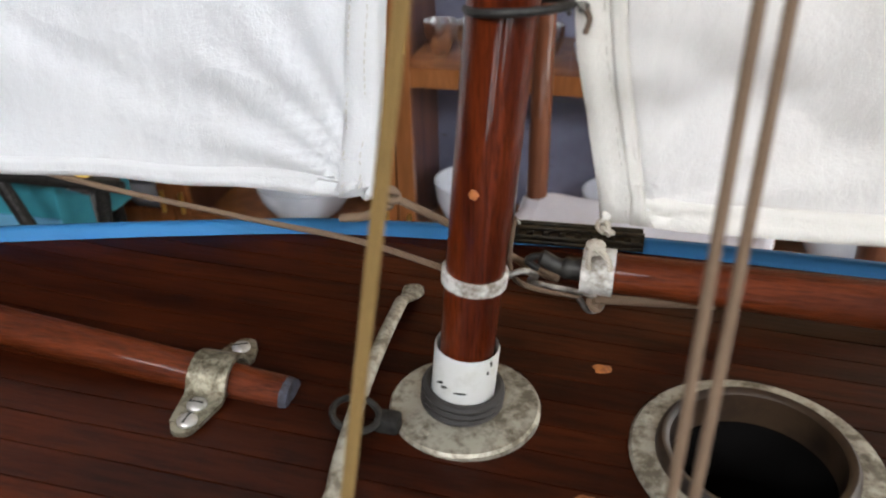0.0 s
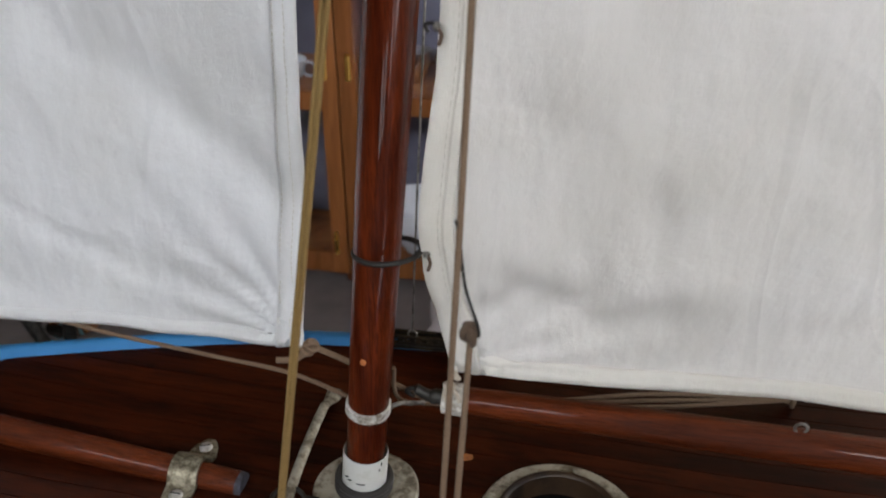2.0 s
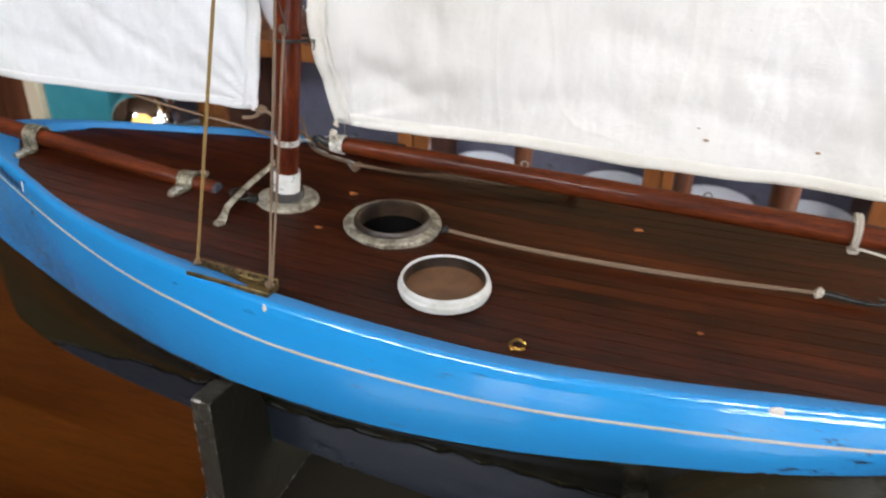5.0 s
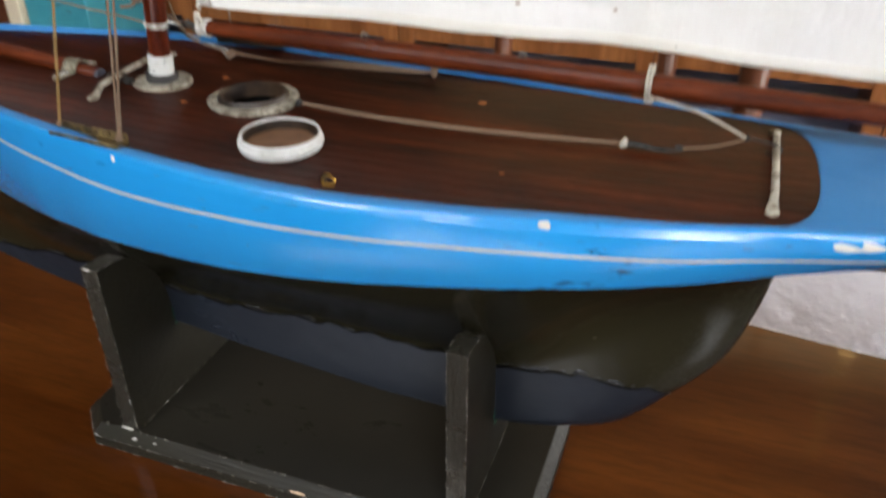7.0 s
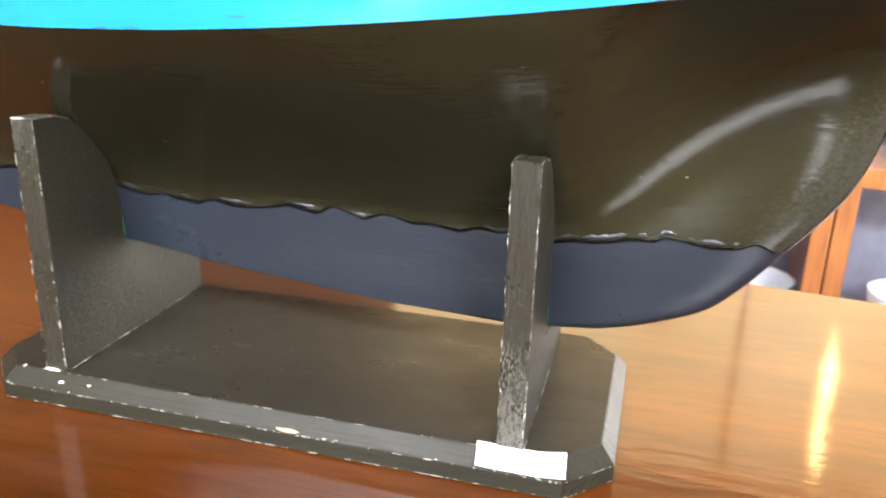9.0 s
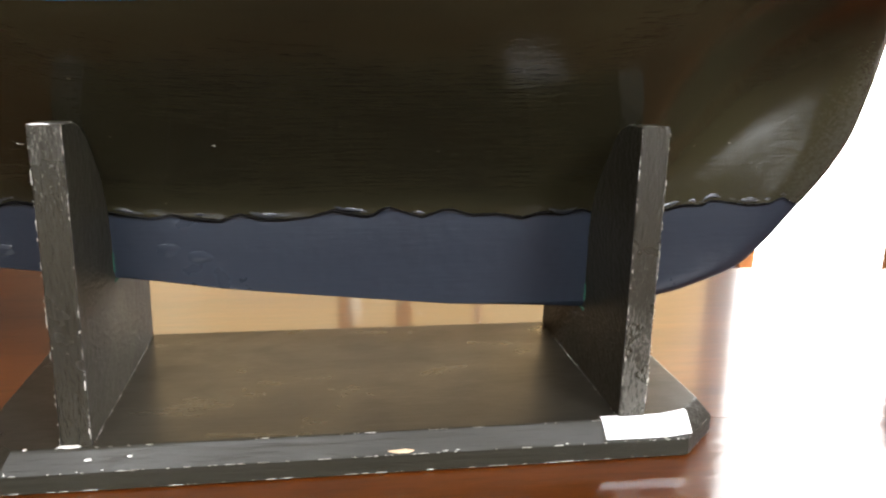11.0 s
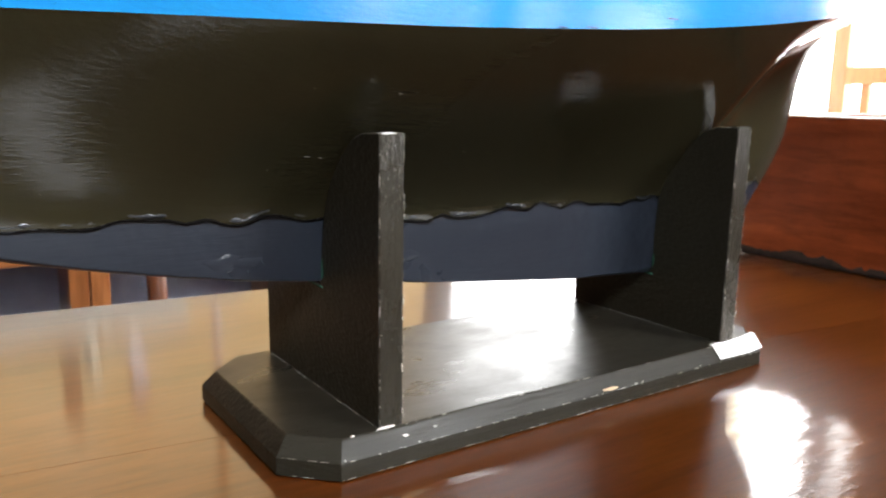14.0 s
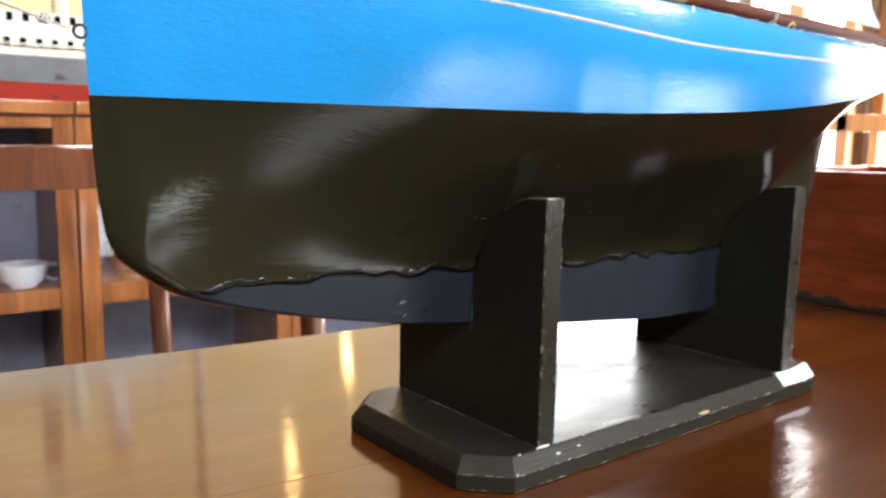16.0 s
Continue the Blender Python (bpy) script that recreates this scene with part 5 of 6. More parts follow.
def jib_at(u, v):
    """u along the foot from the tack to the clew, v up."""
    tack, clew, top = Vector((-0.2245, 0.080, 0.3000)), Vector((0.0108, 0.083, 0.2985)), Vector((0.046, 0.072, 0.83))
    luff = tack.lerp(top, v)
    leech = clew.lerp(Vector((0.0486, 0.073, 0.83)), v)
    p = luff.lerp(leech, u)
    p.z += (-0.0048 * abs(math.sin(math.pi * u)) ** 0.7 - 0.0004 * math.sin(2 * math.pi * u) + 0.0003 * math.sin(u * 31)) * (1 - v) ** 4
    s = math.sin(math.pi * u) * math.sin(math.pi * min(1, v * 0.9 + 0.08))
    y = p.y + 0.009 * s
    y += 0.0040 * noise.noise(Vector((p.x * 9 + 3, 7, p.z * 7))) + 0.0020 * noise.noise(Vector((p.x * 34 - p.z * 26, 9, p.z * 14)))
    d = math.hypot(p.x - 0.0108, p.z - 0.2985)
    y += 0.0017 * math.sin(math.atan2(p.z - 0.2985, 0.0108 - p.x) * 19) * math.exp(-d / 0.045)
    y += creases(p.x, p.z, 6.0) * smooth01(d / 0.03) * smooth01(v / 0.05)
    return Vector((p.x, y, p.z))


jib = solid(part("jib", sail_rows(jib_at, 110, 100), sailcloth, yacht, "creased off-white cotton jib with stitched hems", 80), 0.0005)
foot_hem(lambda u, v: jib_at(u, v * 1.1), jib)
hem(jib_at, 0.962, 1.001, 0.0, 1.0, 3, 160, -0.0013, jib)
hem(jib_at, -0.001, 0.036, 0.0, 1.0, 3, 160, -0.0013, jib)
# stitches of the leech hem of the jib and the luff hem of the mainsail
stitch = mat("cream_thread", (0.56, 0.53, 0.46), 0.9)
for fn, u, owner in ((jib_at, 0.966, jib), (jib_at, 0.984, jib), (main_at, 0.0105, mainsail)):
    bm = bmesh.new()
    for k in range(70):
        v = 0.002 + 0.0034 * k
        a, b = fn(u, v), fn(u, v + 0.0021)
        tube(bm, [a + Vector((0, -0.0018, 0)), b + Vector((0, -0.0018, 0))], 0.00015, 5)
    part("stitching", bm, stitch, owner)
# a few brown spots on the mainsail
stain_mat = mat("brown_stain", (0.30, 0.2, 0.12), 0.9)
for u, v, r in ((0.42, 0.020, 0.0016), (0.53, 0.020, 0.0013), (0.415, 0.027, 0.0008)):
    bm = bmesh.new()
    fleck(bm, main_at(u, v), r, 0.00055, r * 0.7, int(1000 * u))
    part("stain", bm, stain_mat, mainsail)


def cord(name, pts, r, material, parent=yacht, label="", steps=10, segs=8):
    bm = bmesh.new()
    tube(bm, curve(pts, steps), r, segs)
    return part(name, bm, material, parent, label, 80)


def knot(name, where, r, material, seed, parent=yacht):
    """A small lumpy knot of several turns."""
    q = random.Random(seed)
    bm = bmesh.new()
    for k in range(4):
        t = Euler((q.uniform(0, 3), q.uniform(0, 3), q.uniform(0, 3))).to_matrix()
        torus(bm, Vector(where) + Vector((q.uniform(-1, 1), q.uniform(-1, 1), q.uniform(-1, 1))) * r * 0.5, r, r * 0.42, 16, 7, t)
    return part(name, bm, material, parent, "", 80)


# shrouds
fore_foot, fore_top = Vector((0.0305, -0.0150, 0.256)), Vector((0.0960, 0.045, 0.75))
for dx in (-0.0005, 0.0005):
    cord("shroud", [fore_foot + Vector((dx * 0.6, 0, 0)), fore_foot.lerp(fore_top, 0.5) + Vector((dx, 0, 0)), fore_top, Vector((0.1, 0.06, 1.05))], 0.00048, gold_cord, label="thin golden cord shroud")
knot("shroud_knot", fore_foot + Vector((0, 0, 0.0005)), 0.0012, rope, 1)
aft_foot, apex = Vector((0.0718, -0.0192, 0.256)), Vector((0.0753, 0.0012, 0.3875))
block = Vector((0.0777, 0.0005, 0.3680))
cord("shroud", [aft_foot, aft_foot.lerp(apex, 0.5), apex, Vector((0.0775, 0.0190, 0.5)), Vector((0.086, 0.056, 0.75))], 0.00062, rope, label="flax cord shroud with a doubled lower part")
cord("shroud", [aft_foot + Vector((0.0008, 0.0005, 0)), aft_foot.lerp(block, 0.5) + Vector((0.0009, 0, 0)), block], 0.00062, rope, label="flax cord shroud with a doubled lower part")
knot("shroud_knot", aft_foot, 0.0013, rope, 2)
knot("shroud_knot", block, 0.0015, brown_cord, 3)
cord("wire_hook", [apex + Vector((-0.0006, 0, 0.003)), apex, apex.lerp(block, 0.5), block + Vector((0.0012, 0, 0.002)), block + Vector((0.0014, 0, -0.0005))], 0.00032, black_iron, label="black bent wire hook")
far_foot = Vector((0.0315, 0.148, 0.2575))
cord("backstay_wire", [far_foot + Vector((0, 0, 0.003)), Vector((0.0410, 0.1375, 0.4)), Vector((0.085, 0.090, 1.0))], 0.0004, steel, label="thin steel wire on the far side")
bm = bmesh.new()
torus(bm, far_foot + Vector((0, 0, 0.0018)), 0.0019, 0.00045, 16, 6, Matrix.Rotation(radians(90), 3, 'X'))
part("wire_eye", bm, steel, yacht)

# sheets and lashings
clew = Vector((0.0108, 0.083, 0.2985))
shack = Vector((0.0559, 0.1007, 0.2650))
knot("clew_knot", clew + Vector((0.002, -0.001, -0.001)), 0.0019, rope, 4)
cord("jib_sheet_tail", [clew + Vector((0.002, -0.001, -0.002)), clew + Vector((-0.003, -0.002, -0.0055)), clew + Vector((-0.009, -0.003, -0.006))], 0.0011, rope)
cord("jib_sheet", [clew + Vector((0.003, 0, -0.001)), Vector((0.030, 0.084, 0.2900)), Vector((0.0460, 0.0850, 0.2815)), Vector((0.0515, 0.0880, 0.2775))], 0.001, rope, label="twisted flax sheet of the jib")
cord("forward_line", [Vector((-0.20, 0.090, 0.313)), Vector((-0.08, 0.085, 0.2946)), Vector((-0.029, 0.085, 0.2876)), Vector((0.004, 0.084, 0.2845)), mast_at(0.285) + Vector((-0.0060, 0.006, 0))], 0.00075, rope, label="flax line from the mast band forward")
cord("halyard", [mast_at(0.30) + Vector((0.006, 0.0055, 0)), Vector((0.042, 0.085, 0.278)), shack], 0.0007, rope)
bm = bmesh.new()
tube(bm, curve([shack + Vector((-0.009, -0.006, 0.006)), shack + Vector((-0.003, -0.002, 0.003)), shack + Vector((0.003, 0, 0.001)), shack + Vector((0.006, 0.001, -0.0025)), shack + Vector((0.003, 0.001, -0.0045)), shack], 6), 0.0008, 8)
part("shackle_hook", bm, steel, yacht, "bent steel hook")
knot("shackle_knot", shack + Vector((0.005, 0.002, -0.002)), 0.002, rope, 6)
for k, dy in enumerate((-0.0022, 0.0, 0.0022)):
    cord("lashing", [shack + Vector((0.004, dy * 0.4, 0)), Vector((0.088, 0.117 + dy, 0.2575 - 0.0008 * k)), Vector((0.13, 0.1295 + dy * 1.4, 0.254 + 0.0006 * k)), Vector((0.180, 0.1435 + dy * 0.3, 0.2515))], 0.00085, rope, label="doubled flax cord lying on the deck")
knot("lashing_knot", (0.182, 0.144, 0.2515), 0.002, rope, 7)
for dy in (-0.0009, 0.0009):
    cord("tiller_line", [Vector((0.1285, 0.0675 + dy * 0.4, 0.2515)), Vector((0.175, 0.0655 + dy, 0.2502)), Vector((0.243, 0.067 + dy * 1.2, 0.2503)), Vector((0.312, 0.0715 + dy * 0.4, 0.2520))], 0.00075, rope, label="doubled cord from the hatch to the stern")
knot("hatch_knot", (0.1275, 0.0675, 0.2515), 0.0016, black_iron, 8)
knot("line_knot", (0.3125, 0.0715, 0.2525), 0.0018, white_cord, 9)
bm = bmesh.new()
tube(bm, curve([(0.314, 0.0715, 0.2525), (0.321, 0.071, 0.2525), (0.329, 0.070, 0.252), (0.339, 0.070, 0.2525), (0.3415, 0.0705, 0.254), (0.338, 0.071, 0.2548)], 6), [0.0017] * 10 + [0.0013] * 6 + [0.0009] * 15, 8)
part("line_hook", bm, black_iron, yacht, "black iron hook")
ringp = Vector((0.3712, 0.0742, 0.2620))
cord("sheet", [Vector((0.340, 0.0705, 0.2535)), Vector((0.357, 0.0725, 0.2565)), ringp], 0.0006, rope)
cord("mainsheet", [ringp, ringp.lerp(boom_at(0.3230), 0.5) + Vector((0, 0, -0.0004)), boom_at(0.3230) + Vector((0.0015, -0.004, -0.005))], 0.0007, white_cord, label="white cord from the boom to the stern horse")
knot("sheet_knot", ringp, 0.0011, black_iron, 10)
bm = bmesh.new()
for k in (-0.0008, 0.0009):
    torus(bm, boom_at(0.3210) + Vector((k, -0.0006, 0.0016)), 0.0082, 0.0008, 28, 7, Matrix.Rotation(radians(90 + 400 * k), 3, 'Y'))
part("boom_loop", bm, white_cord, yacht, "white cord loop round the boom")
knot("boom_knot", boom_at(0.3220) + Vector((0, -0.004, -0.0055)), 0.0015, white_cord, 11)
bm = bmesh.new()
tube(bm, curve([ringp + Vector((0.002, 0.001, 0)), (0.3785, 0.077, 0.260), (0.3845, 0.0775, 0.2592), (0.388, 0.078, 0.2565), (0.3845, 0.0785, 0.2532), (0.3805, 0.078, 0.2545)], 6), 0.0006, 8)
part("horse_ring", bm, black_iron, yacht)
# lashings at the luff and the tack
for p, n in ((Vector((0.0552, 0.0680, 0.3445)), 20), (Vector((0.0582, 0.0692, 0.406)), 21)):
    knot("luff_tie", p, 0.0007, steel, n)
    cord("luff_tie", [p, p + Vector((0.0012, -0.0012, -0.0018)), p + Vector((0.0006, -0.0014, -0.0042))], 0.0005, brown_cord)
    bm = bmesh.new()
    tube(bm, curve([p + Vector((0.0008, 0, 0)), p + Vector((-0.0012, 0.0003, 0.0006)), p + Vector((-0.0030, 0.0006, 0)), p + Vector((-0.0022, 0.0006, -0.0016))], 6), 0.0005, 7)
    part("luff_hook", bm, black_iron, yacht)
knot("tack_tie", (0.0618, 0.0752, 0.2988), 0.0012, white_cord, 22)
knot("tack_tie", (0.0606, 0.0750, 0.2942), 0.0014, white_cord, 23)
cord("tack_tie", [Vector((0.0606, 0.0745, 0.2942)), Vector((0.0628, 0.0736, 0.2926)), Vector((0.0638, 0.0736, 0.2896))], 0.00065, white_cord)
cord("tack_tie", [Vector((0.0600, 0.0742, 0.2945)), Vector((0.0590, 0.0740, 0.2920)), Vector((0.0592, 0.0746, 0.2890))], 0.00065, white_cord)
tack = Vector((-0.2245, 0.080, 0.3000))
cord("tack_line", [tack, Vector((-0.2275, 0.0700, 0.2945)), pc + Vector((0.002, 0, 0.009))], 0.0006, gold_cord)
bm = bmesh.new()
tube(bm, curve([Vector((-0.2275, 0.0700, 0.2945)), Vector((-0.2255, 0.068, 0.2915)), Vector((-0.2275, 0.0665, 0.2890)), Vector((-0.231, 0.0670, 0.2900))], 6), 0.0008, 8)
part("tack_hook", bm, brass, yacht, "small brass hook")
cord("bobstay", [Vector((-0.2085, C, 0.2225)), Vector((-0.222, C, 0.2265)), Vector((-0.30, C, 0.253)), sprit_at(-0.355)], 0.0006, white_cord, label="thin white cord from stem to bowsprit")
knot("bobstay_knot", (-0.218, C, 0.225), 0.0017, white_cord, 24)
bm = bmesh.new()
torus(bm, (-0.2045, C, 0.2215), 0.0026, 0.0007, 18, 6, Matrix.Rotation(radians(90), 3, 'X'))
part("stem_eye", bm, black_iron, yacht, "black iron eye on the stem")
cord("forestay", [Vector((-0.195, 0.072, 0.342)), Vector((-0.225, 0.068, 0.353)), Vector((-0.33, 0.064, 0.375))], 0.0006, white_cord)
knot("forestay_knot", (-0.219, 0.068, 0.3505), 0.0016, white_cord, 25)
# small spots on the deck
for x, y, r in ((0.0637, 0.0897, 0.0018), (0.0637, 0.0456, 0.0016), (0.2242, 0.112, 0.0022), (0.262, 0.023, 0.0012)):
    bm = bmesh.new()
    fleck(bm, (x, y, deck_z(x) + 0.0001), r * 1.3, r, 0.0003, int(x * 1000))
    part("worn_spot", bm, metal_mat("bare_orange_wood", (0.34, 0.115, 0.024), (0.14, 0.042, 0.01), 0.6, 0.0, 900, 0.5), deck)

# ---- along the north wall: glass cabinets with crockery ----
CY0, CY1, CTOP = 1.75, 2.13, 0.25
BAYS = [(-1.78, -1.21), (-1.21, -0.53), (-0.53, 0.18), (0.18, 0.74), (0.74, 1.35)]


# blue-grey paints the sky's reflection in the glass onto the back boards
back_board = paint("sky_tinted_board", (0.13, 0.13, 0.18), (0.09, 0.09, 0.13), 0.5)


def cabinet(x0, x1, sh):
    cab = thing("glass_cabinet", ((x0 + x1) / 2, CY0, FLOOR), "low brown wooden cabinet with glazed doors, holding crockery", "cabinet", "cabinets along the wall")
    x0, x1 = x0 + 0.002, x1 - 0.002
    for nm, b in (("side", (x0, x0 + 0.018, CY0 + 0.03, CY1, FLOOR, CTOP - 0.03)), ("side", (x1 - 0.018, x1, CY0 + 0.03, CY1, FLOOR, CTOP - 0.03)),
                  ("back", (x0 + 0.018, x1 - 0.018, CY1 - 0.015, CY1, FLOOR, CTOP - 0.03)), ("bottom", (x0 + 0.018, x1 - 0.018, CY0 + 0.03, CY1 - 0.015, FLOOR + 0.03, FLOOR + 0.05)),
                  ("shelf", (x0 + 0.018, x1 - 0.018, CY0 + 0.04, CY1 - 0.015, sh - 0.02, sh)), ("top", (x0, x1, CY0 - 0.02, CY1, CTOP - 0.03, CTOP))):
        bm = bmesh.new()
        box(bm, *b, 0.003)
        part(nm, bm, {"back": back_board, "side": chair_wood}.get(nm, cabinet_wood), cab)
    bm = bmesh.new()
    box(bm, x0, x0 + 0.045, CY0, CY0 + 0.028, FLOOR + 0.04, CTOP - 0.032, 0.003)
    door = part("door", bm, cabinet_wood, cab)
    for nm, b in (("stile", (x1 - 0.045, x1, CY0, CY0 + 0.028, FLOOR + 0.04, CTOP - 0.032)), ("rail", (x0 + 0.045, x1 - 0.045, CY0 + 0.002, CY0 + 0.026, CTOP - 0.062, CTOP - 0.034)),
                  ("rail", (x0 + 0.045, x1 - 0.045, CY0 + 0.002, CY0 + 0.026, sh - 0.045, sh + 0.005)), ("rail", (x0 + 0.045, x1 - 0.045, CY0 + 0.002, CY0 + 0.026, FLOOR + 0.04, FLOOR + 0.105))):
        bm = bmesh.new()
        box(bm, *b, 0.003)
        part(nm, bm, cabinet_wood, door)
    for z0, z1 in ((sh + 0.005, CTOP - 0.062), (FLOOR + 0.105, sh - 0.045)):
        bm = bmesh.new()
        box(bm, x0 + 0.045, x1 - 0.045, CY0 + 0.012, CY0 + 0.016, z0, z1)
        part("pane", bm, glass, door).visible_shadow = False
    for x in [x for x in (x0 + 0.029, x1 - 0.029) if not 0.1 < x < 0.26]:
        for z in (-0.12, -0.62):
            bm = bmesh.new()
            tube(bm, [(x, CY0 - 0.004, z - 0.035), (x, CY0 - 0.004, z - 0.032), (x, CY0 - 0.004, z + 0.032), (x, CY0 - 0.004, z + 0.035)], [0.003, 0.0065, 0.0065, 0.003], 12)
            part("hinge", bm, bright_brass, door)
    return cab


SHELF = -0.195


for b in BAYS:
    cabinet(*b, SHELF)


def bowl(x, y, z, r, h, material, name, label, category):
    bm = bmesh.new()
    prof = [(r * 0.42, 0.0), (r * 0.45, h * 0.05), (r * 0.72, h * 0.3), (r * 0.93, h * 0.65), (r, h), (r * 0.96, h), (r * 0.88, h * 0.66), (r * 0.66, h * 0.34), (r * 0.3, h * 0.14), (0.0001, h * 0.12)]
    lathe(bm, (x, y, z), prof, 32)
    return single(name, bm, material, label, category, (x, y, z))


def cup(x, y, z, turn):
    c = thing("tea_cup", (x, y, z), "white porcelain cup standing in the cabinet", "cup", "cups in the cabinet")
    bm = bmesh.new()
    lathe(bm, (x, y, z), [(0.03, 0.0), (0.032, 0.004), (0.05, 0.02), (0.058, 0.058), (0.055, 0.058), (0.047, 0.02), (0.0001, 0.008)], 28)
    part("bowl", bm, porcelain, c)
    bm = bmesh.new()
    torus(bm, (x + 0.066 * math.cos(turn), y + 0.066 * math.sin(turn), z + 0.034), 0.019, 0.0035, 20, 7, Matrix.Rotation(turn, 3, 'Z') @ Matrix.Rotation(radians(90), 3, 'X'))
    part("handle", bm, porcelain, c)


BT = FLOOR + 0.0505
q = random.Random(11)
for x0, x1 in BAYS:
    SH = SHELF + 0.0005
    n = 3 if x1 - x0 > 0.45 else 2
    if x0 == -0.53:
        continue
    for k in range(n):
        x = x0 + 0.09 + (x1 - x0 - 0.18) * (k + 0.5) / n
        kind = q.choice((0, 0, 1, 2))
        y = 1.9 + q.uniform(-0.03, 0.03)
        if kind == 0:
            bowl(x, y, SH, 0.062, 0.085, silver, "silver_bowl", "polished silver bowl behind cabinet glass", "bowl")
        elif kind == 1:
            cup(x, y - 0.03, SH, q.uniform(-0.5, 0.5))
        else:
            bowl(x, y, SH, 0.055, 0.12, porcelain, "porcelain_jar", "white porcelain jar behind cabinet glass", "jar")
for x in (-1.33, -0.86):
    bowl(x, 1.9, BT, 0.145, 0.13, porcelain, "serving_bowl", "large white serving bowl low in the cabinet", "bowl")
for x in (-0.36, 0.05, 0.33, 0.60, 1.0):
    bowl(x, 1.92, BT, 0.11, 0.16, porcelain, "soup_tureen", "white porcelain tureen low in the cabinet", "tureen")
SH = SHELF + 0.0005
cup(0.070, 1.84, SH, -0.2)
cup(-0.04, 1.84, SH, 0.0)
for x in (-0.44, -0.36, -0.27, -0.17):
    bowl(x, 1.9, SH, 0.045, 0.085, silver, "silver_bowl", "polished silver bowl behind cabinet glass", "bowl")

ship_white = paint("ship_white_paint", (0.66, 0.63, 0.55), (0.56, 0.52, 0.42), 0.5)
# ---- model ship with a red hull on the cabinet ----
ship = thing("model_ship", (-0.15, 1.92, CTOP), "old model ship with red hull, grey side and pale deckhouse", "model ship")


def ship_at(z0, z1, k):
    def f(u, v):
        x = -0.44 + 1.25 * u
        w = 0.075 * (max(0.0, 1 - abs(2 * u - 1) ** 4)) ** 0.7
        return Vector((x, 1.92 - k * w * (0.75 + 0.25 * v), z0 + (z1 - z0) * v + 0.02 * (2 * u - 1) ** 4))
    return f


for nm, z0, z1, m in (("hull", CTOP + 0.002, CTOP + 0.045, red_paint), ("side", CTOP + 0.045, CTOP + 0.108, grey_paint)):
    bm = bmesh.new()
    for k in (-1, 1):
        grid(bm, ship_at(z0, z1, k), 40, 6)
    bmesh.ops.remove_doubles(bm, verts=bm.verts, dist=1e-5)
    part(nm, bm, m, ship)
bm = bmesh.new()
f0 = ship_at(CTOP + 0.045, CTOP + 0.102, 1)
f1 = ship_at(CTOP + 0.045, CTOP + 0.102, -1)
grid(bm, lambda u, v: f0(u, 1).lerp(f1(u, 1), v), 40, 2)
part("deck", bm, cream_paint, ship)
for a, b, z0, z1 in ((-0.30, 0.62, 0.102, 0.160), (-0.15, 0.45, 0.160, 0.215)):
    bm = bmesh.new()
    box(bm, a, b, 1.885, 1.955, CTOP + z0, CTOP + z1, 0.004)
    house = part("deckhouse", bm, ship_white, ship)
    n = int((b - a) / 0.035)
    for k in range(n):
        bm = bmesh.new()
        x = a + 0.02 + (b - a - 0.04) * k / max(1, n - 1)
        box(bm, x - 0.007, x + 0.007, 1.8835, 1.887, CTOP + z0 + 0.03, CTOP + z0 + 0.05)
        part("window", bm, shade_black, house)
bm = bmesh.new()
tube(bm, [(0.2, 1.92, CTOP + 0.215), (0.2, 1.92, CTOP + 0.34)], 0.02, 16)
part("funnel", bm, cream_paint, ship)
for x in [-0.36 + 0.055 * k for k in range(20)]:
    bm = bmesh.new()
    tube(bm, [(x, 1.872, CTOP + 0.100), (x, 1.872, CTOP + 0.136)], 0.0025, 6)
    part("stanchion", bm, ship_white, ship)
bm = bmesh.new()
tube(bm, [(-0.36, 1.872, CTOP + 0.136), (0.685, 1.872, CTOP + 0.136)], 0.0028, 6)
part("handrail", bm, ship_white, ship)

# ---- pendant lamps before the north windows ----


def pendant(x, z):
    s = thing("pendant_lamp", (x, 2.0, CEIL), "small brass pendant lamp with a warm lit bulb", "lamp", "pendant lamps")
    bm = bmesh.new()
    lathe(bm, (x, 2.0, CEIL), [(0.045, 0), (0.04, -0.02), (0.008, -0.03)], 24)
    part("rose", bm, bright_brass, s)
    bm = bmesh.new()
    tube(bm, [(x, 2.0, CEIL - 0.02), (x, 2.0, z + 0.05)], 0.002, 8)
    part("stem", bm, bright_brass, s)
    bm = bmesh.new()
    lathe(bm, (x, 2.0, z), [(0.02, 0.008), (0.018, 0.02), (0.01, 0.04), (0.006, 0.05)], 24)
    part("cap", bm, bright_brass, s)
    bm = bmesh.new()
    lathe(bm, (x, 2.0, z - 0.125), [(0.0001, 0.0), (0.008, 0.015), (0.014, 0.05), (0.013, 0.095), (0.008, 0.135)], 20)
    part("bulb", bm, bulb_mat, s)


for x, z in ((0.86, 0.92), (0.865, 1.12), (1.07, 0.62), (-2.2, 1.1)):
    pendant(x, z)

# ---- chairs ----


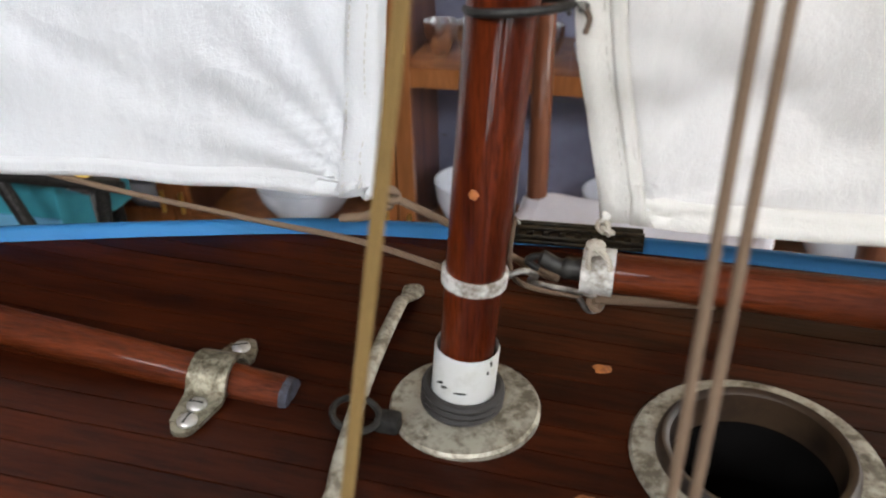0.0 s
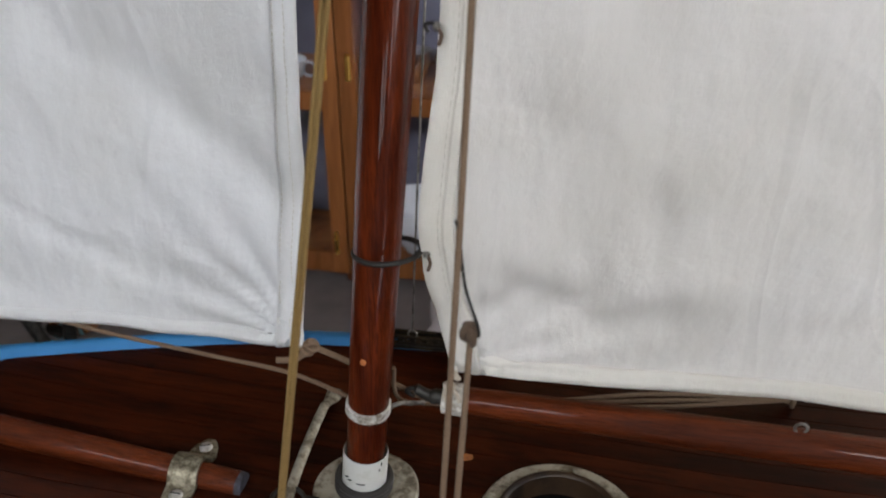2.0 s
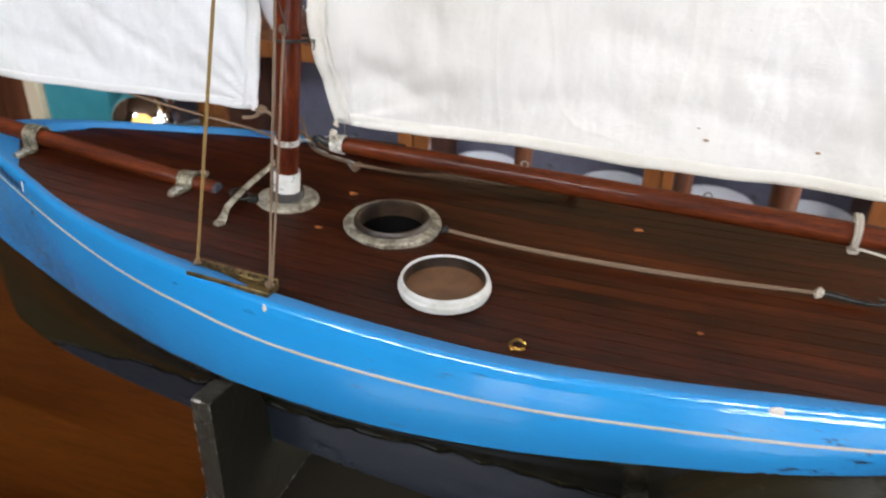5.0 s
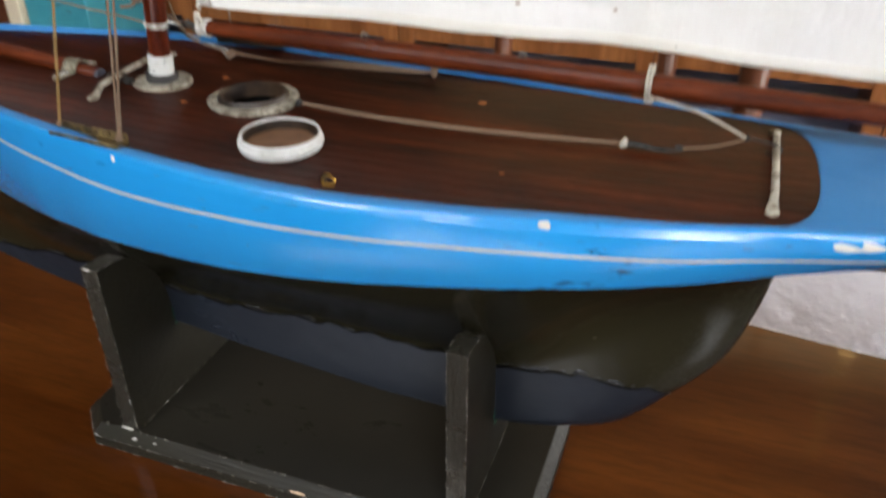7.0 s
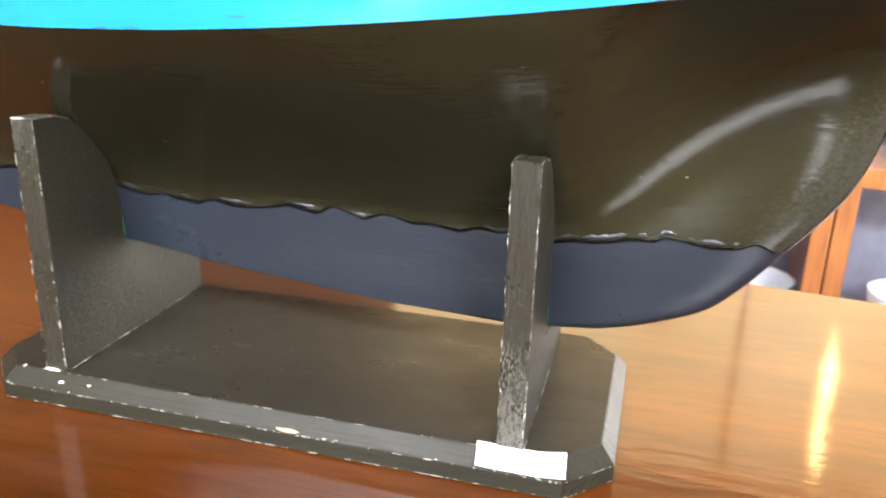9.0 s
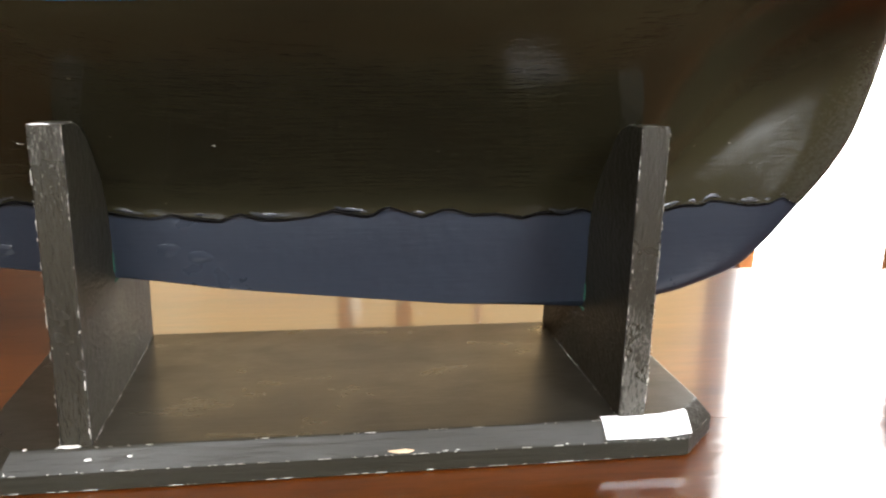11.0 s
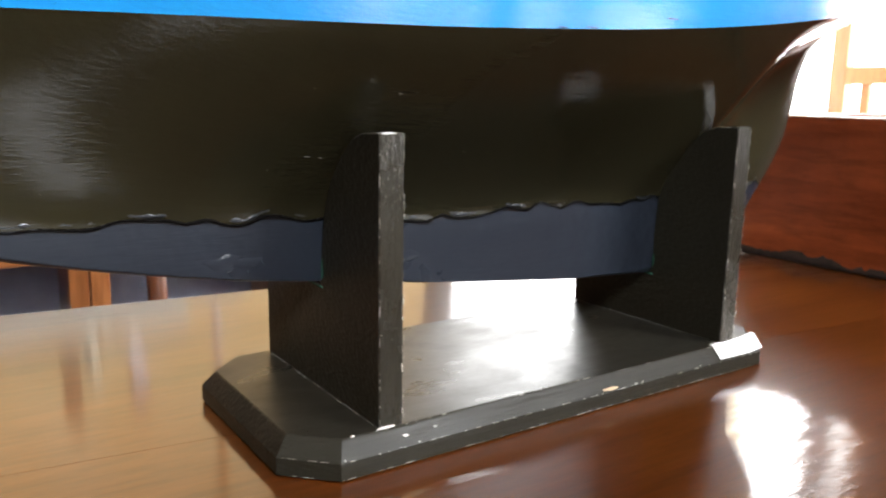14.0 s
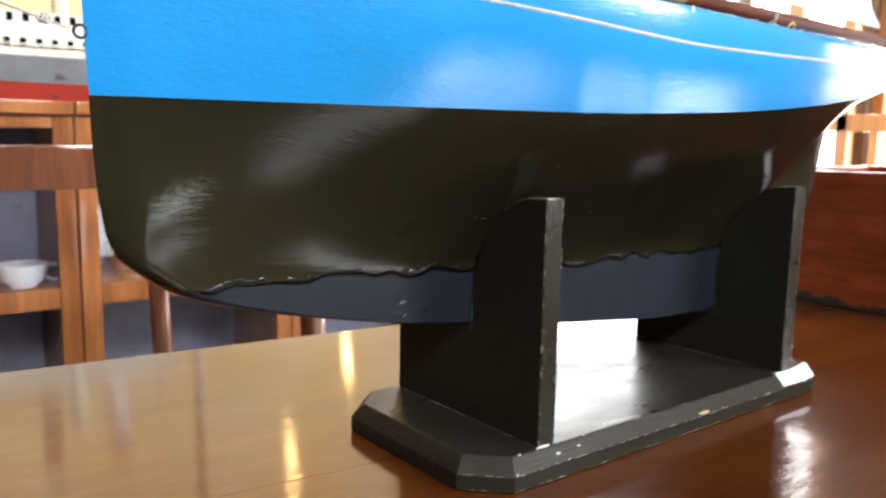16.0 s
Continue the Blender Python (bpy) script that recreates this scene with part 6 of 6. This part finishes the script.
def chair(wood_mat, name, label, group, rails):
    """A plain dining chair at the origin, facing -y, its back at y = 0.22."""
    c = thing(name, (0, 0, 0), label, "chair", group)
    bm = bmesh.new()
    box(bm, -0.22, 0.22, -0.21, 0.2, 0.43, 0.455, 0.008)
    part("seat", bm, wood_mat, c)
    for x in (-0.2, 0.2):
        bm = bmesh.new()
        tube(bm, [(x, -0.19, 0), (x, -0.19, 0.43)], 0.021, 12)
        part("leg", bm, wood_mat, c)
        bm = bmesh.new()
        pts = curve([(x, 0.2, 0.0), (x, 0.2, 0.45), (x, 0.225, 0.74), (x, 0.250, 0.92)], 5)
        tube(bm, pts, 0.023, 10)
        part("back_post", bm, wood_mat, c)
        bm = bmesh.new()
        box(bm, x - 0.011, x + 0.011, -0.19, 0.2, 0.2, 0.23, 0.003)
        part("stretcher", bm, wood_mat, c)
    for y0, z0, z1 in rails:
        bm = bmesh.new()
        box(bm, -0.2, 0.2, y0 - 0.009, y0 + 0.011, z0, z1, 0.005)
        part("back_rail", bm, wood_mat, c)
    for y in (-0.19, 0.2):
        bm = bmesh.new()
        box(bm, -0.2, 0.2, y - 0.01, y + 0.01, 0.35, 0.43, 0.003)
        part("seat_rail", bm, wood_mat, c)
    return c


dark_chair = chair(chair_wood, "dining_chair", "dark wooden chair with slatted back at the table", "chairs beside the table", ((0.240, 0.830, 0.915),))
copy_thing(dark_chair, pose(0.60, 0.785, FLOOR))
dark_chair.matrix_basis = pose(0.072, 1.14, FLOOR, 0, 0, 2) @ Matrix.Diagonal((0.87, 1, 1, 1))
post = thing("wooden_post", (1.51, 1.35, FLOOR), "plain orange-brown wooden post standing by the bright opening", "post")
bm = bmesh.new()
box(bm, 1.485, 1.535, 1.345, 1.412, FLOOR + 0.06, 0.34, 0.004)
part("shaft", bm, chair_light, post)
bm = bmesh.new()
box(bm, 1.46, 1.56, 1.335, 1.425, FLOOR + 0.0005, FLOOR + 0.06, 0.006)
part("foot", bm, chair_light, post)


def draped(name, cx, cy, w, d, label, seed):
    """A soft folded cloth lying on a chair's seat and hanging over its edges."""
    zs = FLOOR + 0.4565
    bm = bmesh.new()
    def f(u, v):
        x, y = (u - 0.5) * w, (v - 0.5) * d
        ox, oy = max(0, abs(x) - 0.215), max(0, abs(y) - 0.2)
        drop = ox + oy
        fold = 0.012 * noise.noise(Vector((x * 12, y * 12, seed))) + 0.02 * noise.noise(Vector((x * 5, y * 5, seed + 3)))
        xx = max(-0.222, min(0.222, x)) + (0.008 * math.sin(y * 38 + seed) if ox > 0 else 0) + (0.006 if x > 0 else -0.006) * (ox > 0)
        yy = max(-0.213, min(0.203, y)) + (0.008 * math.sin(x * 38 + seed) if oy > 0 else 0) + (0.006 if y > 0 else -0.006) * (oy > 0)
        return Vector((cx + xx, cy + yy, zs + 0.003 + 0.3 * abs(fold) - drop))
    grid(bm, f, 50, 50)
    ob = single(name, bm, seat_cloth, label, "cloth", (cx, cy, zs), smooth=80)
    return solid(ob, 0.002)


draped("white_cloth", 0.60, 0.78, 0.66, 0.62, "crumpled white cloth draped over a chair seat", 2)

draped("white_cloth", 0.09, 1.13, 0.50, 0.46, "flat white cloth lying on a chair seat", 8)

# ---- north-west corner: turquoise crate, mirror ball, trestle, dark sideboard ----
crate = thing("turquoise_cabinet", (-1.45, 1.5, FLOOR), "turquoise painted cupboard on legs with a pale blue lower edge", "cupboard")
bm = bmesh.new()
box(bm, -1.48, -1.27, 1.38, 1.66, -0.57, -0.02, 0.004)
part("body", bm, teal_paint, crate)
bm = bmesh.new()
box(bm, -1.485, -1.265, 1.37, 1.378, -0.575, -0.495, 0.003)
part("skirting", bm, pale_blue, crate, "pale blue lower edge")
bm = bmesh.new()
box(bm, -1.530, -1.484, 1.36, 1.42, FLOOR, 0.0, 0.003)
part("corner_post", bm, cream_paint, crate)
for x, y in ((-1.45, 1.62), (-1.30, 1.41), (-1.30, 1.62)):
    bm = bmesh.new()
    box(bm, x - 0.015, x + 0.015, y - 0.015, y + 0.015, FLOOR, -0.57, 0.002)
    part("leg", bm, black_iron, crate)
ball = thing("globe_lamp", (-1.19, 1.42, FLOOR), "chrome globe with its yellow reflection built as a glowing ball", "lamp")
bm = bmesh.new()
lathe(bm, (-1.19, 1.42, FLOOR), [(0.07, 0.0), (0.07, 0.012), (0.015, 0.03), (0.015, 0.33)], 28)
part("foot", bm, chrome, ball)
bm = bmesh.new()
lathe(bm, (-1.19, 1.42, -0.345), [(0.09 * math.sin(math.pi * k / 16) + 0.00001, -0.09 * math.cos(math.pi * k / 16)) for k in range(17)], 36)
part("globe", bm, chrome, ball)
# the yellow reflection in the chrome, added as a small glowing ball
bm = bmesh.new()
lathe(bm, (-1.135, 1.34, -0.325), [(0.028 * math.sin(math.pi * k / 10) + 0.00001, -0.028 * math.cos(math.pi * k / 10)) for k in range(11)], 20)
part("bulb", bm, globe_glint, ball)
trestle = thing("trestle", (-1.0, 1.35, FLOOR), "black metal folding trestle standing on the floor", "trestle")
for a, b in (((-1.32, 1.28, FLOOR + 0.42), (-1.08, 1.22, FLOOR)), ((-1.05, 1.28, FLOOR + 0.42), (-1.12, 1.3, FLOOR))):
    bm = bmesh.new()
    tube(bm, [a, b], 0.016, 10)
    part("leg", bm, black_iron, trestle)
bm = bmesh.new()
tube(bm, [(-1.36, 1.28, FLOOR + 0.42), (-1.0, 1.28, FLOOR + 0.42)], 0.014, 10)
part("bar", bm, black_iron, trestle)
side = thing("sideboard", (-2.5, 1.7, FLOOR), "tall dark wooden sideboard in the corner", "sideboard")
for nm, b in (("body", (-3.15, -1.8, 1.72, 2.12, FLOOR, 0.75)), ("door", (-3.1, -2.5, 1.7, 1.72, FLOOR + 0.08, 0.7)), ("door", (-2.45, -1.85, 1.7, 1.72, FLOOR + 0.08, 0.7))):
    bm = bmesh.new()
    box(bm, *b, 0.006)
    part(nm, bm, chair_wood, side)
